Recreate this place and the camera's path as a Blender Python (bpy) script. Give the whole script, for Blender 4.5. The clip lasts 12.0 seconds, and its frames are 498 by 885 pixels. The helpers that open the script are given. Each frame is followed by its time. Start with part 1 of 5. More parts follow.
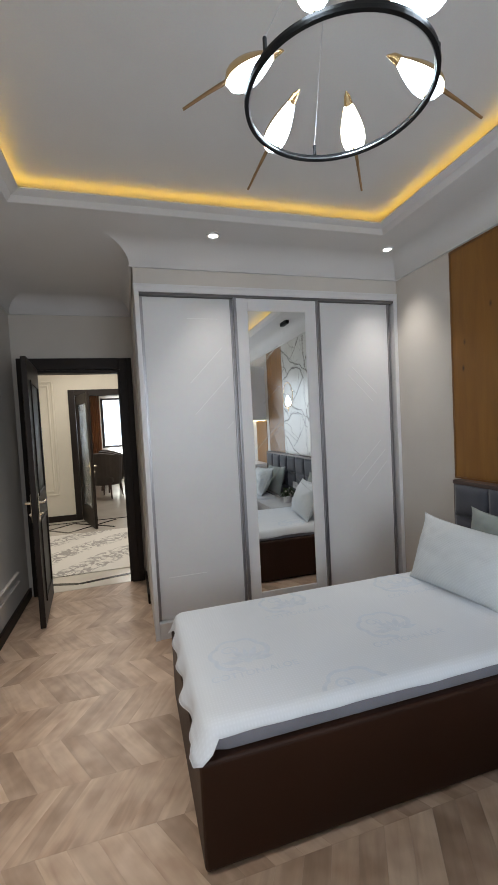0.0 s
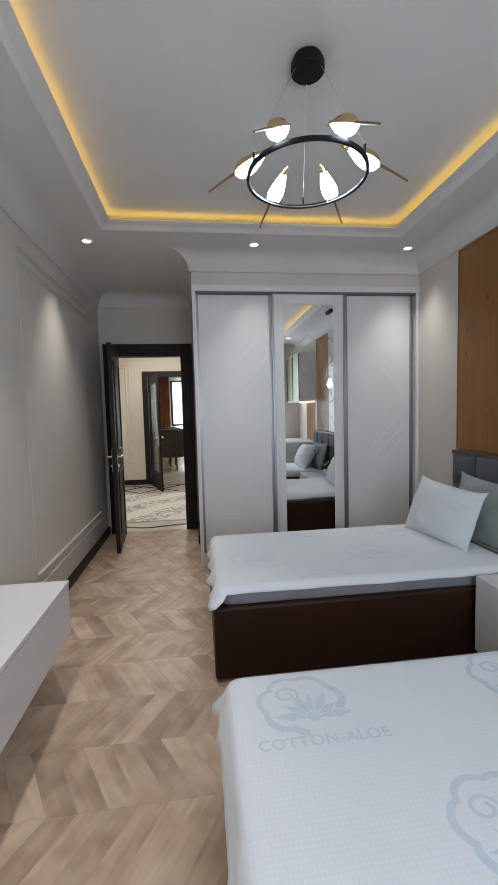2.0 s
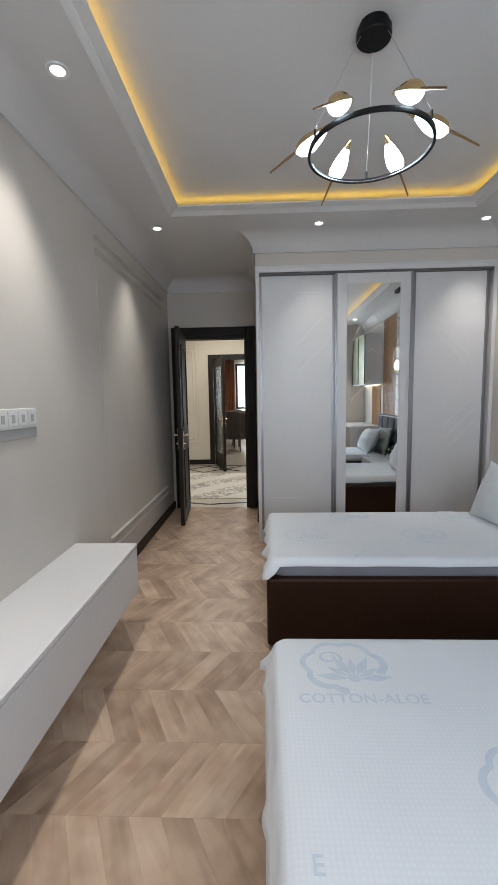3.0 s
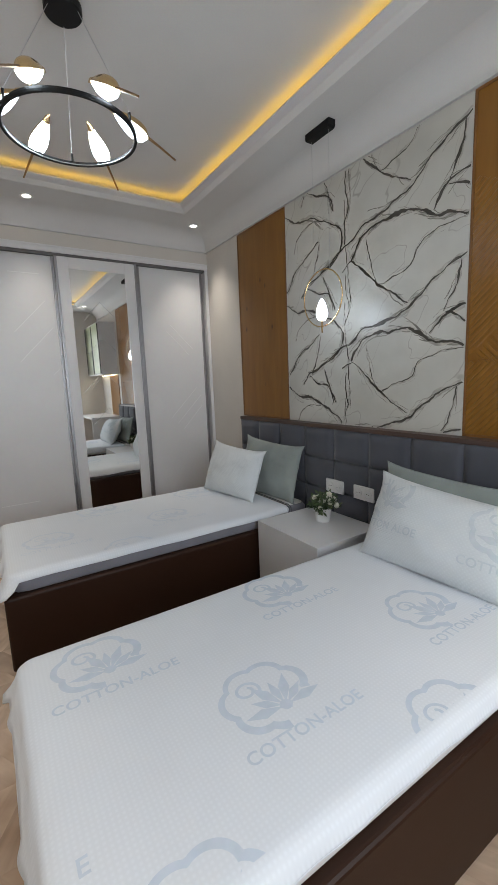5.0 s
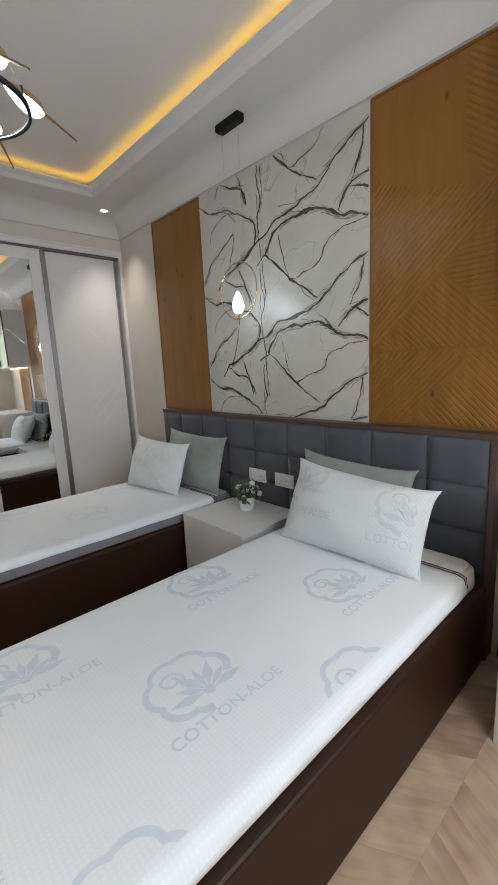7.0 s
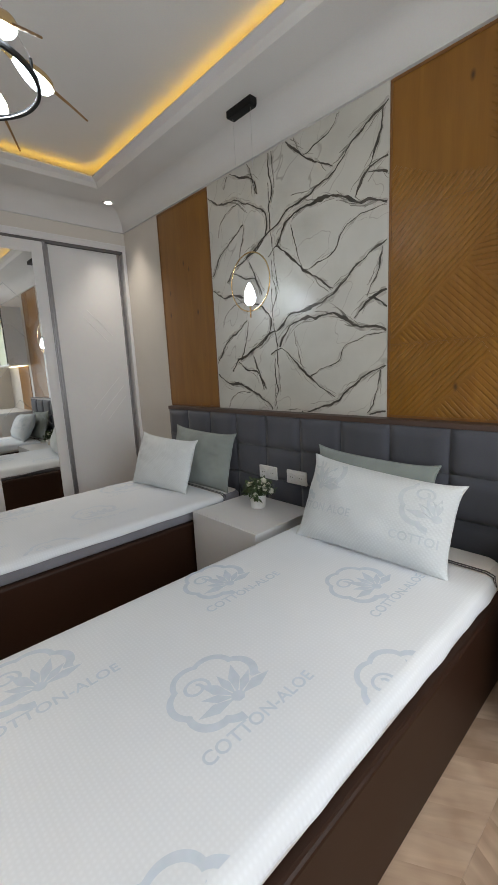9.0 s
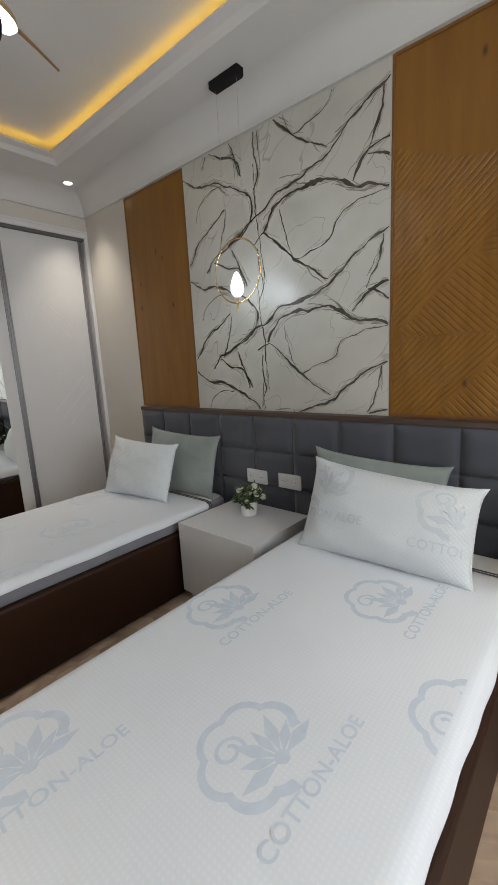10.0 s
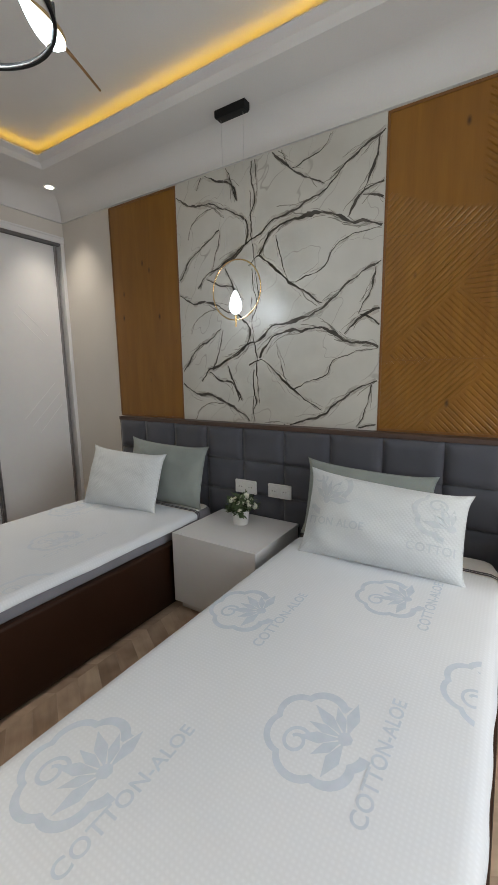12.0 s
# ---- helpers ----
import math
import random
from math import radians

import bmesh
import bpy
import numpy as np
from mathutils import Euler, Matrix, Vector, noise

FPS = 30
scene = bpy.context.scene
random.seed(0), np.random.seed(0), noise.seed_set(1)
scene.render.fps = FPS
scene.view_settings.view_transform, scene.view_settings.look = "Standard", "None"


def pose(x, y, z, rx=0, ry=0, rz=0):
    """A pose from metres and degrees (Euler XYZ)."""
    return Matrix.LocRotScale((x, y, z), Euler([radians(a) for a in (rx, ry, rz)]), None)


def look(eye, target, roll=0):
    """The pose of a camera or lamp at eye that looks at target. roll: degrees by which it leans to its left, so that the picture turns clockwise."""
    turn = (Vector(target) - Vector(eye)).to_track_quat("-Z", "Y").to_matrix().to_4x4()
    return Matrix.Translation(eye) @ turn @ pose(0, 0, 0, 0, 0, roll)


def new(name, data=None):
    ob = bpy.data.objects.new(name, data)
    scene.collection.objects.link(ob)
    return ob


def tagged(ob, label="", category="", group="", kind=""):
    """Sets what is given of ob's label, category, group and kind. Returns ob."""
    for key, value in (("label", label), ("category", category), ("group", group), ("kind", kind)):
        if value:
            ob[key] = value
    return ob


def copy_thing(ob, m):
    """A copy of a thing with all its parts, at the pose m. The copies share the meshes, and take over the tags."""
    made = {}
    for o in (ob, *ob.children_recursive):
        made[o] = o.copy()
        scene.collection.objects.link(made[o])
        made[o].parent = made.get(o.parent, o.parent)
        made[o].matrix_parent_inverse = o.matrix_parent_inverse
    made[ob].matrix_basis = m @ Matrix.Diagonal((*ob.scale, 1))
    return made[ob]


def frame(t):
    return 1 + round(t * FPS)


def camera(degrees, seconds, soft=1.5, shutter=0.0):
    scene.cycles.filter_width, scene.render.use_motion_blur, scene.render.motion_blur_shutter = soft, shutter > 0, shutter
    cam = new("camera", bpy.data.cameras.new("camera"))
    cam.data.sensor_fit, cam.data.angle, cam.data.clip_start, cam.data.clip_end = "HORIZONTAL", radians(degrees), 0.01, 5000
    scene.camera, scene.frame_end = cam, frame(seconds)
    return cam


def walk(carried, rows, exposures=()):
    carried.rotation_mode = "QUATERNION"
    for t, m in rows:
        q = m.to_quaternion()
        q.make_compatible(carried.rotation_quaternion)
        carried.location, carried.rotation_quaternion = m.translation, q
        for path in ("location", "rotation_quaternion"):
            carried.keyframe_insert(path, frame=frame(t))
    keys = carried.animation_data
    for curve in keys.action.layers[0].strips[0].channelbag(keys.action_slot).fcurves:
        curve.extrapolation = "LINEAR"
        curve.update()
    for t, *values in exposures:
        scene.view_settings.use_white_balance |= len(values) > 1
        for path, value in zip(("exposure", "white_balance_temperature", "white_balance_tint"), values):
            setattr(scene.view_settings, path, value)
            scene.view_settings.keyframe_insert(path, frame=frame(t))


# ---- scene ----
cam = camera(62.6, 12.0)
PATH = [
    (0, (0.14, 0.259, 1.489), (0.695, 2.178, 1.397), -3.0),
    (0.5, (0.137, 0.064, 1.479), (0.603, 2.007, 1.392), -3.2),
    (1, (0.222, -0.117, 1.445), (0.683, 1.826, 1.342), -2.8),
    (1.5, (0.272, -0.287, 1.408), (0.67, 1.67, 1.288), -2.2),
    (2, (0.249, -0.458, 1.377), (0.488, 1.522, 1.228), -1.5),
    (2.5, (0.265, -0.524, 1.358), (0.283, 1.467, 1.168), -1.1),
    (2.7, (0.278, -0.532, 1.346), (0.176, 1.454, 1.14), -0.9),
    (4.3, (0.292, -0.535, 1.354), (0.871, 1.36, 1.086), -1.7),
    (4.5, (0.294, -0.542, 1.352), (1.025, 1.299, 1.077), -1.9),
    (5, (0.322, -0.572, 1.357), (1.382, 1.096, 1.054), -2.3),
    (5.5, (0.358, -0.597, 1.351), (1.613, 0.923, 1.016), -2.7),
    (6, (0.357, -0.606, 1.365), (1.682, 0.85, 1.012), -2.8),
    (6.5, (0.34, -0.601, 1.355), (1.673, 0.847, 0.999), -2.8),
    (7, (0.341, -0.613, 1.362), (1.669, 0.838, 1.002), -2.8),
    (7.5, (0.322, -0.607, 1.362), (1.63, 0.864, 1.008), -2.9),
    (9.5, (0.322, -0.393, 1.322), (1.698, 1.011, 0.954), -2.8),
    (10, (0.329, -0.244, 1.331), (1.805, 1.051, 0.951), -3.1),
    (10.5, (0.22, -0.158, 1.344), (1.818, 0.983, 0.961), -2.9),
    (11, (0.121, -0.12, 1.334), (1.807, 0.882, 0.946), -2.4),
    (11.5, (0.095, -0.115, 1.337), (1.824, 0.82, 0.969), -1.7),
    (12, (0.083, -0.057, 1.354), (1.739, 1.015, 1.021), -0.9),
]
walk(cam, [(t, look(eye, target, roll)) for t, eye, target, roll in PATH], [(0, 0.06, 6300, 10), (1.0, -0.04, 6150, 10), (2.7, 0.0, 6170, 10), (4.5, -0.10, 6450, 10), (5.0, -0.10, 6520, 10), (5.5, -0.03, 6600, 10), (8.0, 0.0, 6750, 10), (10.5, -0.08, 6870, 10), (12.0, -0.05, 6870, 10)])

# ---------------------------------------------------------------- light
world = bpy.data.worlds.new("world")
scene.world = world
world.use_nodes = True
world.node_tree.nodes["Background"].inputs[0].default_value = (0.75, 0.87, 1.0, 1)
world.node_tree.nodes["Background"].inputs[1].default_value = 0.35
COVE_POWER, BIRD_POWER, SPOT_POWER, WINDOW_POWER, HALL_POWER = 6.0, 25.0, 32.0, 36.0, 45.0
SPOTS = [(-0.56, 2.925, 1.5), (0.74, 2.922, 0.75), (2.05, 2.922, 1.1), (-0.56, 1.31, 2.2), (-0.56, -0.30, 2.2), (1.95, -0.80, 1.1)]


def lamp(name, kind, m, power, color, **values):
    data = bpy.data.lights.new(name, kind)
    data.energy, data.color = power, color
    if kind == "AREA":
        data.shape, data.size, data.size_y = "RECTANGLE", values["size"], values["size_y"]
    if kind == "SPOT":
        data.spot_size, data.spot_blend, data.shadow_soft_size = radians(values["cone"]), values["blend"], values["soft"]
    ob = new(name, data)
    ob.matrix_world = m
    return ob


for sx, sy, share in SPOTS:
    lamp("downlight_lamp", "SPOT", pose(sx, sy, 2.70), SPOT_POWER * share, (1.0, 0.93, 0.83), cone=78, blend=1.0, soft=0.06)
lamp("window_daylight", "AREA", pose(0.95, -1.42, 1.55, 90, 0, 180) @ pose(0, 0, 0, 0, 180, 0), WINDOW_POWER, (0.86, 0.93, 1.0), size=1.5, size_y=1.5)
# unseen area light without a fitting, added to brighten the hall
lamp("hall_fill", "AREA", pose(-0.4, 6.0, 2.75), HALL_POWER, (1.0, 0.93, 0.82), size=1.2, size_y=2.4)
lamp("living_window_daylight", "AREA", pose(0.6, 14.2, 1.5, 90, 0, 0) @ pose(0, 0, 0, 0, 0, 0), 90.0, (0.85, 0.93, 1.0), size=2.2, size_y=2.0)
# another added ceiling fill, no fitting, for the far room
lamp("living_fill", "AREA", pose(0.4, 11.0, 2.75), 40.0, (1.0, 0.93, 0.85), size=1.6, size_y=1.6)

# ---------------------------------------------------------------- materials


def nodes_of(name):
    m = bpy.data.materials.new(name)
    m.use_nodes = True
    t = m.node_tree
    return m, t, t.nodes["Principled BSDF"]


def link(t, a, b):
    t.links.new(a, b)


def add(t, kind, **values):
    n = t.nodes.new(kind)
    for key, value in values.items():
        n.inputs[key.replace("_", " ")].default_value = value
    return n


def coords(t, scale=(1, 1, 1), turn=(0, 0, 0), world_space=True):
    """Object coordinates, in metres."""
    tc = t.nodes.new("ShaderNodeTexCoord")
    mp = t.nodes.new("ShaderNodeMapping")
    mp.inputs["Scale"].default_value = scale
    mp.inputs["Rotation"].default_value = turn
    if world_space:
        geo = t.nodes.new("ShaderNodeNewGeometry")
        link(t, geo.outputs["Position"], mp.inputs["Vector"])
    else:
        link(t, tc.outputs["Object"], mp.inputs["Vector"])
    return mp.outputs["Vector"]


def ramp(t, fac, stops):
    n = t.nodes.new("ShaderNodeValToRGB")
    while len(n.color_ramp.elements) < len(stops):
        n.color_ramp.elements.new(0.5)
    for e, (p, c) in zip(n.color_ramp.elements, stops):
        e.position, e.color = p, (*c, 1)
    link(t, fac, n.inputs["Fac"])
    return n.outputs["Color"]


def mixed(t, kind, fac, a, b):
    n = t.nodes.new("ShaderNodeMixRGB")
    n.blend_type = kind
    for sock, v in ((n.inputs["Fac"], fac), (n.inputs["Color1"], a), (n.inputs["Color2"], b)):
        if isinstance(v, (int, float)):
            sock.default_value = v
        elif isinstance(v, tuple):
            sock.default_value = (*v, 1)
        else:
            link(t, v, sock)
    return n.outputs["Color"]


def bump(t, bsdf, height, strength, distance=0.002):
    n = add(t, "ShaderNodeBump", Strength=strength, Distance=distance)
    link(t, height, n.inputs["Height"])
    link(t, n.outputs["Normal"], bsdf.inputs["Normal"])


def surface(name, color, rough=0.5, metal=0.0, vary=0.06, scale=3.0, grain=60.0, relief=0.1, spec=0.5, stretch=(1, 1, 1)):
    """A plain surface with broad stains, fine grain and uneven gloss."""
    m, t, b = nodes_of(name)
    v = coords(t, stretch)
    big = add(t, "ShaderNodeTexNoise", Scale=scale, Detail=4.0)
    fine = add(t, "ShaderNodeTexNoise", Scale=grain, Detail=3.0)
    link(t, v, big.inputs["Vector"])
    link(t, v, fine.inputs["Vector"])
    low = tuple(c * (1 - vary) for c in color)
    high = tuple(min(1, c * (1 + vary)) for c in color)
    base = ramp(t, big.outputs["Fac"], [(0.3, low), (0.7, high)])
    link(t, mixed(t, "OVERLAY", 0.08, base, fine.outputs["Color"]), b.inputs["Base Color"])
    mr = t.nodes.new("ShaderNodeMapRange")
    mr.inputs["To Min"].default_value, mr.inputs["To Max"].default_value = max(0.02, rough - 0.06), min(1, rough + 0.06)
    link(t, big.outputs["Fac"], mr.inputs["Value"])
    link(t, mr.outputs["Result"], b.inputs["Roughness"])
    b.inputs["Metallic"].default_value = metal
    b.inputs["Specular IOR Level"].default_value = spec
    bump(t, b, fine.outputs["Fac"], relief, 0.001)
    return m


def glowing(name, color, strength):
    m, t, b = nodes_of(name)
    b.inputs["Base Color"].default_value = (*color, 1)
    b.inputs["Emission Color"].default_value = (*color, 1)
    b.inputs["Emission Strength"].default_value = strength
    return m


def wood_panel():
    m, t, b = nodes_of("oak_veneer")
    v = coords(t, (6, 6, 0.8))
    n1 = add(t, "ShaderNodeTexNoise", Scale=2.2, Detail=6.0, Distortion=0.6)
    link(t, v, n1.inputs["Vector"])
    v2 = coords(t, (60, 60, 3))
    n2 = add(t, "ShaderNodeTexNoise", Scale=3.0, Detail=4.0)
    link(t, v2, n2.inputs["Vector"])
    base = ramp(t, n1.outputs["Fac"], [(0.25, (0.205, 0.087, 0.011)), (0.55, (0.25, 0.110, 0.0145)), (0.8, (0.29, 0.134, 0.020))])
    base = mixed(t, "OVERLAY", 0.08, base, n2.outputs["Fac"])
    # dark knots, drawn out along the grain
    v3 = coords(t, (1, 4.5, 2.2))
    vo = add(t, "ShaderNodeTexVoronoi", Scale=1.7)
    link(t, v3, vo.inputs["Vector"])
    knot = ramp(t, vo.outputs["Distance"], [(0.02, (1, 1, 1)), (0.10, (0, 0, 0))])
    base = mixed(t, "MIX", knot, base, (0.06, 0.022, 0.006))
    link(t, base, b.inputs["Base Color"])
    b.inputs["Roughness"].default_value = 0.29
    bump(t, b, n2.outputs["Fac"], 0.12, 0.001)
    return m


def plank_wood(turn):
    m, t, b = nodes_of("laminate_oak")
    info = t.nodes.new("ShaderNodeObjectInfo")
    geo = t.nodes.new("ShaderNodeNewGeometry")
    rnd = t.nodes.new("ShaderNodeMath")
    rnd.operation = "ADD"
    link(t, info.outputs["Random"], rnd.inputs[0])
    link(t, geo.outputs["Random Per Island"], rnd.inputs[1])
    fr = t.nodes.new("ShaderNodeMath")
    fr.operation = "FRACT"
    link(t, rnd.outputs[0], fr.inputs[0])
    off = t.nodes.new("ShaderNodeVectorMath")
    off.operation = "SCALE"
    off.inputs[0].default_value = (7.3, 3.1, 0)
    link(t, fr.outputs[0], off.inputs["Scale"])
    pos = t.nodes.new("ShaderNodeVectorMath")
    link(t, geo.outputs["Position"], pos.inputs[0])
    link(t, off.outputs[0], pos.inputs[1])
    rot = t.nodes.new("ShaderNodeMapping")
    rot.inputs["Rotation"].default_value = (0, 0, radians(-turn))
    link(t, pos.outputs[0], rot.inputs["Vector"])
    sq = t.nodes.new("ShaderNodeMapping")
    sq.inputs["Scale"].default_value = (0.22, 1.6, 1)
    link(t, rot.outputs[0], sq.inputs["Vector"])
    streak = add(t, "ShaderNodeTexNoise", Scale=14.0, Detail=6.0, Distortion=0.7)
    link(t, sq.outputs[0], streak.inputs["Vector"])
    cloud = add(t, "ShaderNodeTexNoise", Scale=7.0, Detail=2.0)
    link(t, pos.outputs[0], cloud.inputs["Vector"])
    tone = ramp(t, fr.outputs[0], [(0.0, (0.385, 0.270, 0.192)), (0.5, (0.48, 0.345, 0.249)), (1.0, (0.58, 0.432, 0.318))])
    base = mixed(t, "OVERLAY", 0.55, tone, ramp(t, streak.outputs["Fac"], [(0.3, (0.36, 0.36, 0.36)), (0.7, (0.62, 0.62, 0.62))]))
    base = mixed(t, "SOFT_LIGHT", 0.55, base, ramp(t, cloud.outputs["Fac"], [(0.35, (0.25, 0.25, 0.25)), (0.65, (0.75, 0.75, 0.75))]))
    link(t, base, b.inputs["Base Color"])
    b.inputs["Roughness"].default_value = 0.38
    b.inputs["Specular IOR Level"].default_value = 0.45
    bump(t, b, streak.outputs["Fac"], 0.08, 0.001)
    return m


def veined_panel():
    """White printed stone with dark, branching diagonal veins; the print repeats upwards."""
    m, t, b = nodes_of("veined_stone_print")
    geo = t.nodes.new("ShaderNodeNewGeometry")
    sep = t.nodes.new("ShaderNodeSeparateXYZ")
    link(t, geo.outputs["Position"], sep.inputs[0])
    com = t.nodes.new("ShaderNodeCombineXYZ")
    link(t, sep.outputs["Y"], com.inputs["X"])
    link(t, sep.outputs["Z"], com.inputs["Y"])
    warp = add(t, "ShaderNodeTexNoise", Scale=3.0, Detail=4.0)
    link(t, com.outputs[0], warp.inputs["Vector"])
    wm = t.nodes.new("ShaderNodeVectorMath")
    wm.operation = "MULTIPLY_ADD"
    wm.inputs[1].default_value = (0.16, 0.16, 0)
    link(t, warp.outputs["Color"], wm.inputs[0])
    link(t, com.outputs[0], wm.inputs[2])

    def veins(scale, turn, squash, width, shift, detail):
        """Dark where a stretched, turned noise crosses its middle: long branching lines that swell and thin out."""
        mp = t.nodes.new("ShaderNodeMapping")
        mp.inputs["Rotation"].default_value = (0, 0, radians(turn))
        mp.inputs["Location"].default_value = (shift, shift * 0.7, shift)
        link(t, wm.outputs[0], mp.inputs["Vector"])
        sq = t.nodes.new("ShaderNodeMapping")
        sq.inputs["Scale"].default_value = (1 / squash, squash, 1)
        link(t, mp.outputs[0], sq.inputs["Vector"])
        no = add(t, "ShaderNodeTexNoise", Scale=scale, Detail=detail, Roughness=0.45)
        no.noise_dimensions = "2D"
        link(t, sq.outputs[0], no.inputs["Vector"])
        mid = t.nodes.new("ShaderNodeMath")
        mid.operation = "SUBTRACT"
        mid.inputs[1].default_value = 0.5
        link(t, no.outputs["Fac"], mid.inputs[0])
        ab = t.nodes.new("ShaderNodeMath")
        ab.operation = "ABSOLUTE"
        link(t, mid.outputs[0], ab.inputs[0])
        pat = add(t, "ShaderNodeTexNoise", Scale=4.5, Detail=2.0)
        link(t, com.outputs[0], pat.inputs["Vector"])
        wid = t.nodes.new("ShaderNodeMapRange")
        wid.inputs["From Min"].default_value, wid.inputs["From Max"].default_value = 0.35, 0.70
        wid.inputs["To Min"].default_value, wid.inputs["To Max"].default_value = width * 0.25, width
        link(t, pat.outputs["Fac"], wid.inputs["Value"])
        dv = t.nodes.new("ShaderNodeMath")
        dv.operation = "DIVIDE"
        link(t, ab.outputs[0], dv.inputs[0])
        link(t, wid.outputs[0], dv.inputs[1])
        return ramp(t, dv.outputs[0], [(0.0, (1, 1, 1)), (0.35, (0.8, 0.8, 0.8)), (1.0, (0, 0, 0))])

    cloud = add(t, "ShaderNodeTexNoise", Scale=2.0, Detail=5.0)
    link(t, com.outputs[0], cloud.inputs["Vector"])
    base = ramp(t, cloud.outputs["Fac"], [(0.3, (0.465, 0.457, 0.412)), (0.7, (0.595, 0.59, 0.548))])
    base = mixed(t, "MIX", veins(3.0, 48, 1.5, 0.012, 4.7, 2.0), base, (0.40, 0.39, 0.35))
    link(t, base, b.inputs["Base Color"])
    b.inputs["Roughness"].default_value = 0.34
    return m


def quilted(name, color, upright=False):
    """Knitted cotton with a small woven check."""
    m, t, b = nodes_of(name)
    v = coords(t)
    if upright:
        turn_up = t.nodes.new("ShaderNodeMapping")
        turn_up.inputs["Rotation"].default_value = (0, radians(68), 0)
        link(t, v, turn_up.inputs["Vector"])
        v = turn_up.outputs["Vector"]
    heights = []
    for turn in (45, -45) if upright else (0, 90):
        mp = t.nodes.new("ShaderNodeMapping")
        mp.inputs["Rotation"].default_value = (0, 0, radians(turn))
        link(t, v, mp.inputs["Vector"])
        w = add(t, "ShaderNodeTexWave", Scale=26.0, Distortion=0.3)
        link(t, mp.outputs[0], w.inputs["Vector"])
        heights.append(w.outputs["Fac"])
    h = mixed(t, "MULTIPLY", 1.0, heights[0], heights[1])
    big = add(t, "ShaderNodeTexNoise", Scale=2.5, Detail=3.0)
    link(t, v, big.inputs["Vector"])
    base = ramp(t, big.outputs["Fac"], [(0.3, tuple(c * 0.96 for c in color)), (0.7, color)])
    link(t, mixed(t, "MULTIPLY", 0.05, base, h), b.inputs["Base Color"])
    b.inputs["Roughness"].default_value = 0.85
    b.inputs["Sheen Weight"].default_value = 0.15
    bump(t, b, h, 0.6 if upright else 0.15, 0.0018 if upright else 0.0014)
    return m


def weave(name, color, scale=420.0, rough=0.9):
    m, t, b = nodes_of(name)
    v = coords(t)
    n = add(t, "ShaderNodeTexNoise", Scale=scale, Detail=2.0)
    link(t, v, n.inputs["Vector"])
    big = add(t, "ShaderNodeTexNoise", Scale=5.0, Detail=3.0)
    link(t, v, big.inputs["Vector"])
    base = ramp(t, big.outputs["Fac"], [(0.3, tuple(c * 0.88 for c in color)), (0.7, tuple(c * 1.08 for c in color))])
    base = mixed(t, "OVERLAY", 0.3, base, n.outputs["Color"])
    link(t, base, b.inputs["Base Color"])
    b.inputs["Roughness"].default_value = rough
    b.inputs["Sheen Weight"].default_value = 0.2
    bump(t, b, n.outputs["Fac"], 0.25, 0.001)
    return m


def patterned_rug():
    m, t, b = nodes_of("damask_rug")
    v = coords(t)
    warp = add(t, "ShaderNodeTexNoise", Scale=8.0, Detail=5.0, Distortion=2.5)
    link(t, v, warp.inputs["Vector"])
    w = add(t, "ShaderNodeTexWave", Scale=0.5, Distortion=4.0, Detail=3.0)
    w.wave_type = "BANDS"
    mp = t.nodes.new("ShaderNodeMapping")
    mp.inputs["Rotation"].default_value = (0, 0, radians(50))
    link(t, v, mp.inputs["Vector"])
    link(t, mp.outputs[0], w.inputs["Vector"])
    f = mixed(t, "MULTIPLY", 1.0, w.outputs["Fac"], ramp(t, warp.outputs["Fac"], [(0.45, (0, 0, 0)), (0.55, (1, 1, 1))]))
    link(t, ramp(t, f, [(0.30, (0.74, 0.70, 0.64)), (0.55, (0.36, 0.33, 0.30))]), b.inputs["Base Color"])
    b.inputs["Roughness"].default_value = 0.6
    return m


def clear_glass(name, color=(1, 1, 1), rough=0.0):
    m, t, b = nodes_of(name)
    b.inputs["Base Color"].default_value = (*color, 1)
    b.inputs["Roughness"].default_value = rough
    b.inputs["Transmission Weight"].default_value = 1.0
    b.inputs["IOR"].default_value = 1.45
    return m


PAINT = surface("wall_paint", (0.61, 0.575, 0.53), 0.75, vary=0.03, grain=140, relief=0.15)
CEILING = surface("ceiling_paint", (0.635, 0.625, 0.615), 0.85, vary=0.02, grain=120, relief=0.08)
LACQUER = surface("white_lacquer", (0.72, 0.715, 0.72), 0.34, vary=0.02, grain=30, relief=0.03)
SCORE = surface("polished_score", (0.88, 0.88, 0.88), 0.22, vary=0.01)
CARCASS = surface("cream_laminate", (0.66, 0.63, 0.60), 0.45, vary=0.02)
ALUMINIUM = surface("brushed_aluminium", (0.36, 0.35, 0.36), 0.35, 0.8, vary=0.05, stretch=(40, 40, 1))
# dark tone for recessed slots: their shade is put into the colour
SHADE_DARK = surface("slot_shade", (0.12, 0.115, 0.115), 0.5)
MIRROR = surface("mirror_silver", (0.90, 0.91, 0.91), 0.06, 1.0, vary=0.0, relief=0.0)
MIRROR.node_tree.nodes["Principled BSDF"].inputs["Roughness"].default_value = 0.015
for l in list(MIRROR.node_tree.links):
    if l.to_socket.name in ("Roughness", "Normal", "Base Color"):
        MIRROR.node_tree.links.remove(l)
MIRROR.node_tree.nodes["Principled BSDF"].inputs["Base Color"].default_value = (0.88, 0.89, 0.88, 1)
CUT = surface("cut_glass_edge", (0.80, 0.82, 0.80), 0.25, 0.6)
OAK = wood_panel()
FRAME_WOOD = surface("walnut_edge", (0.075, 0.045, 0.035), 0.45, vary=0.15, stretch=(1, 1, 12))
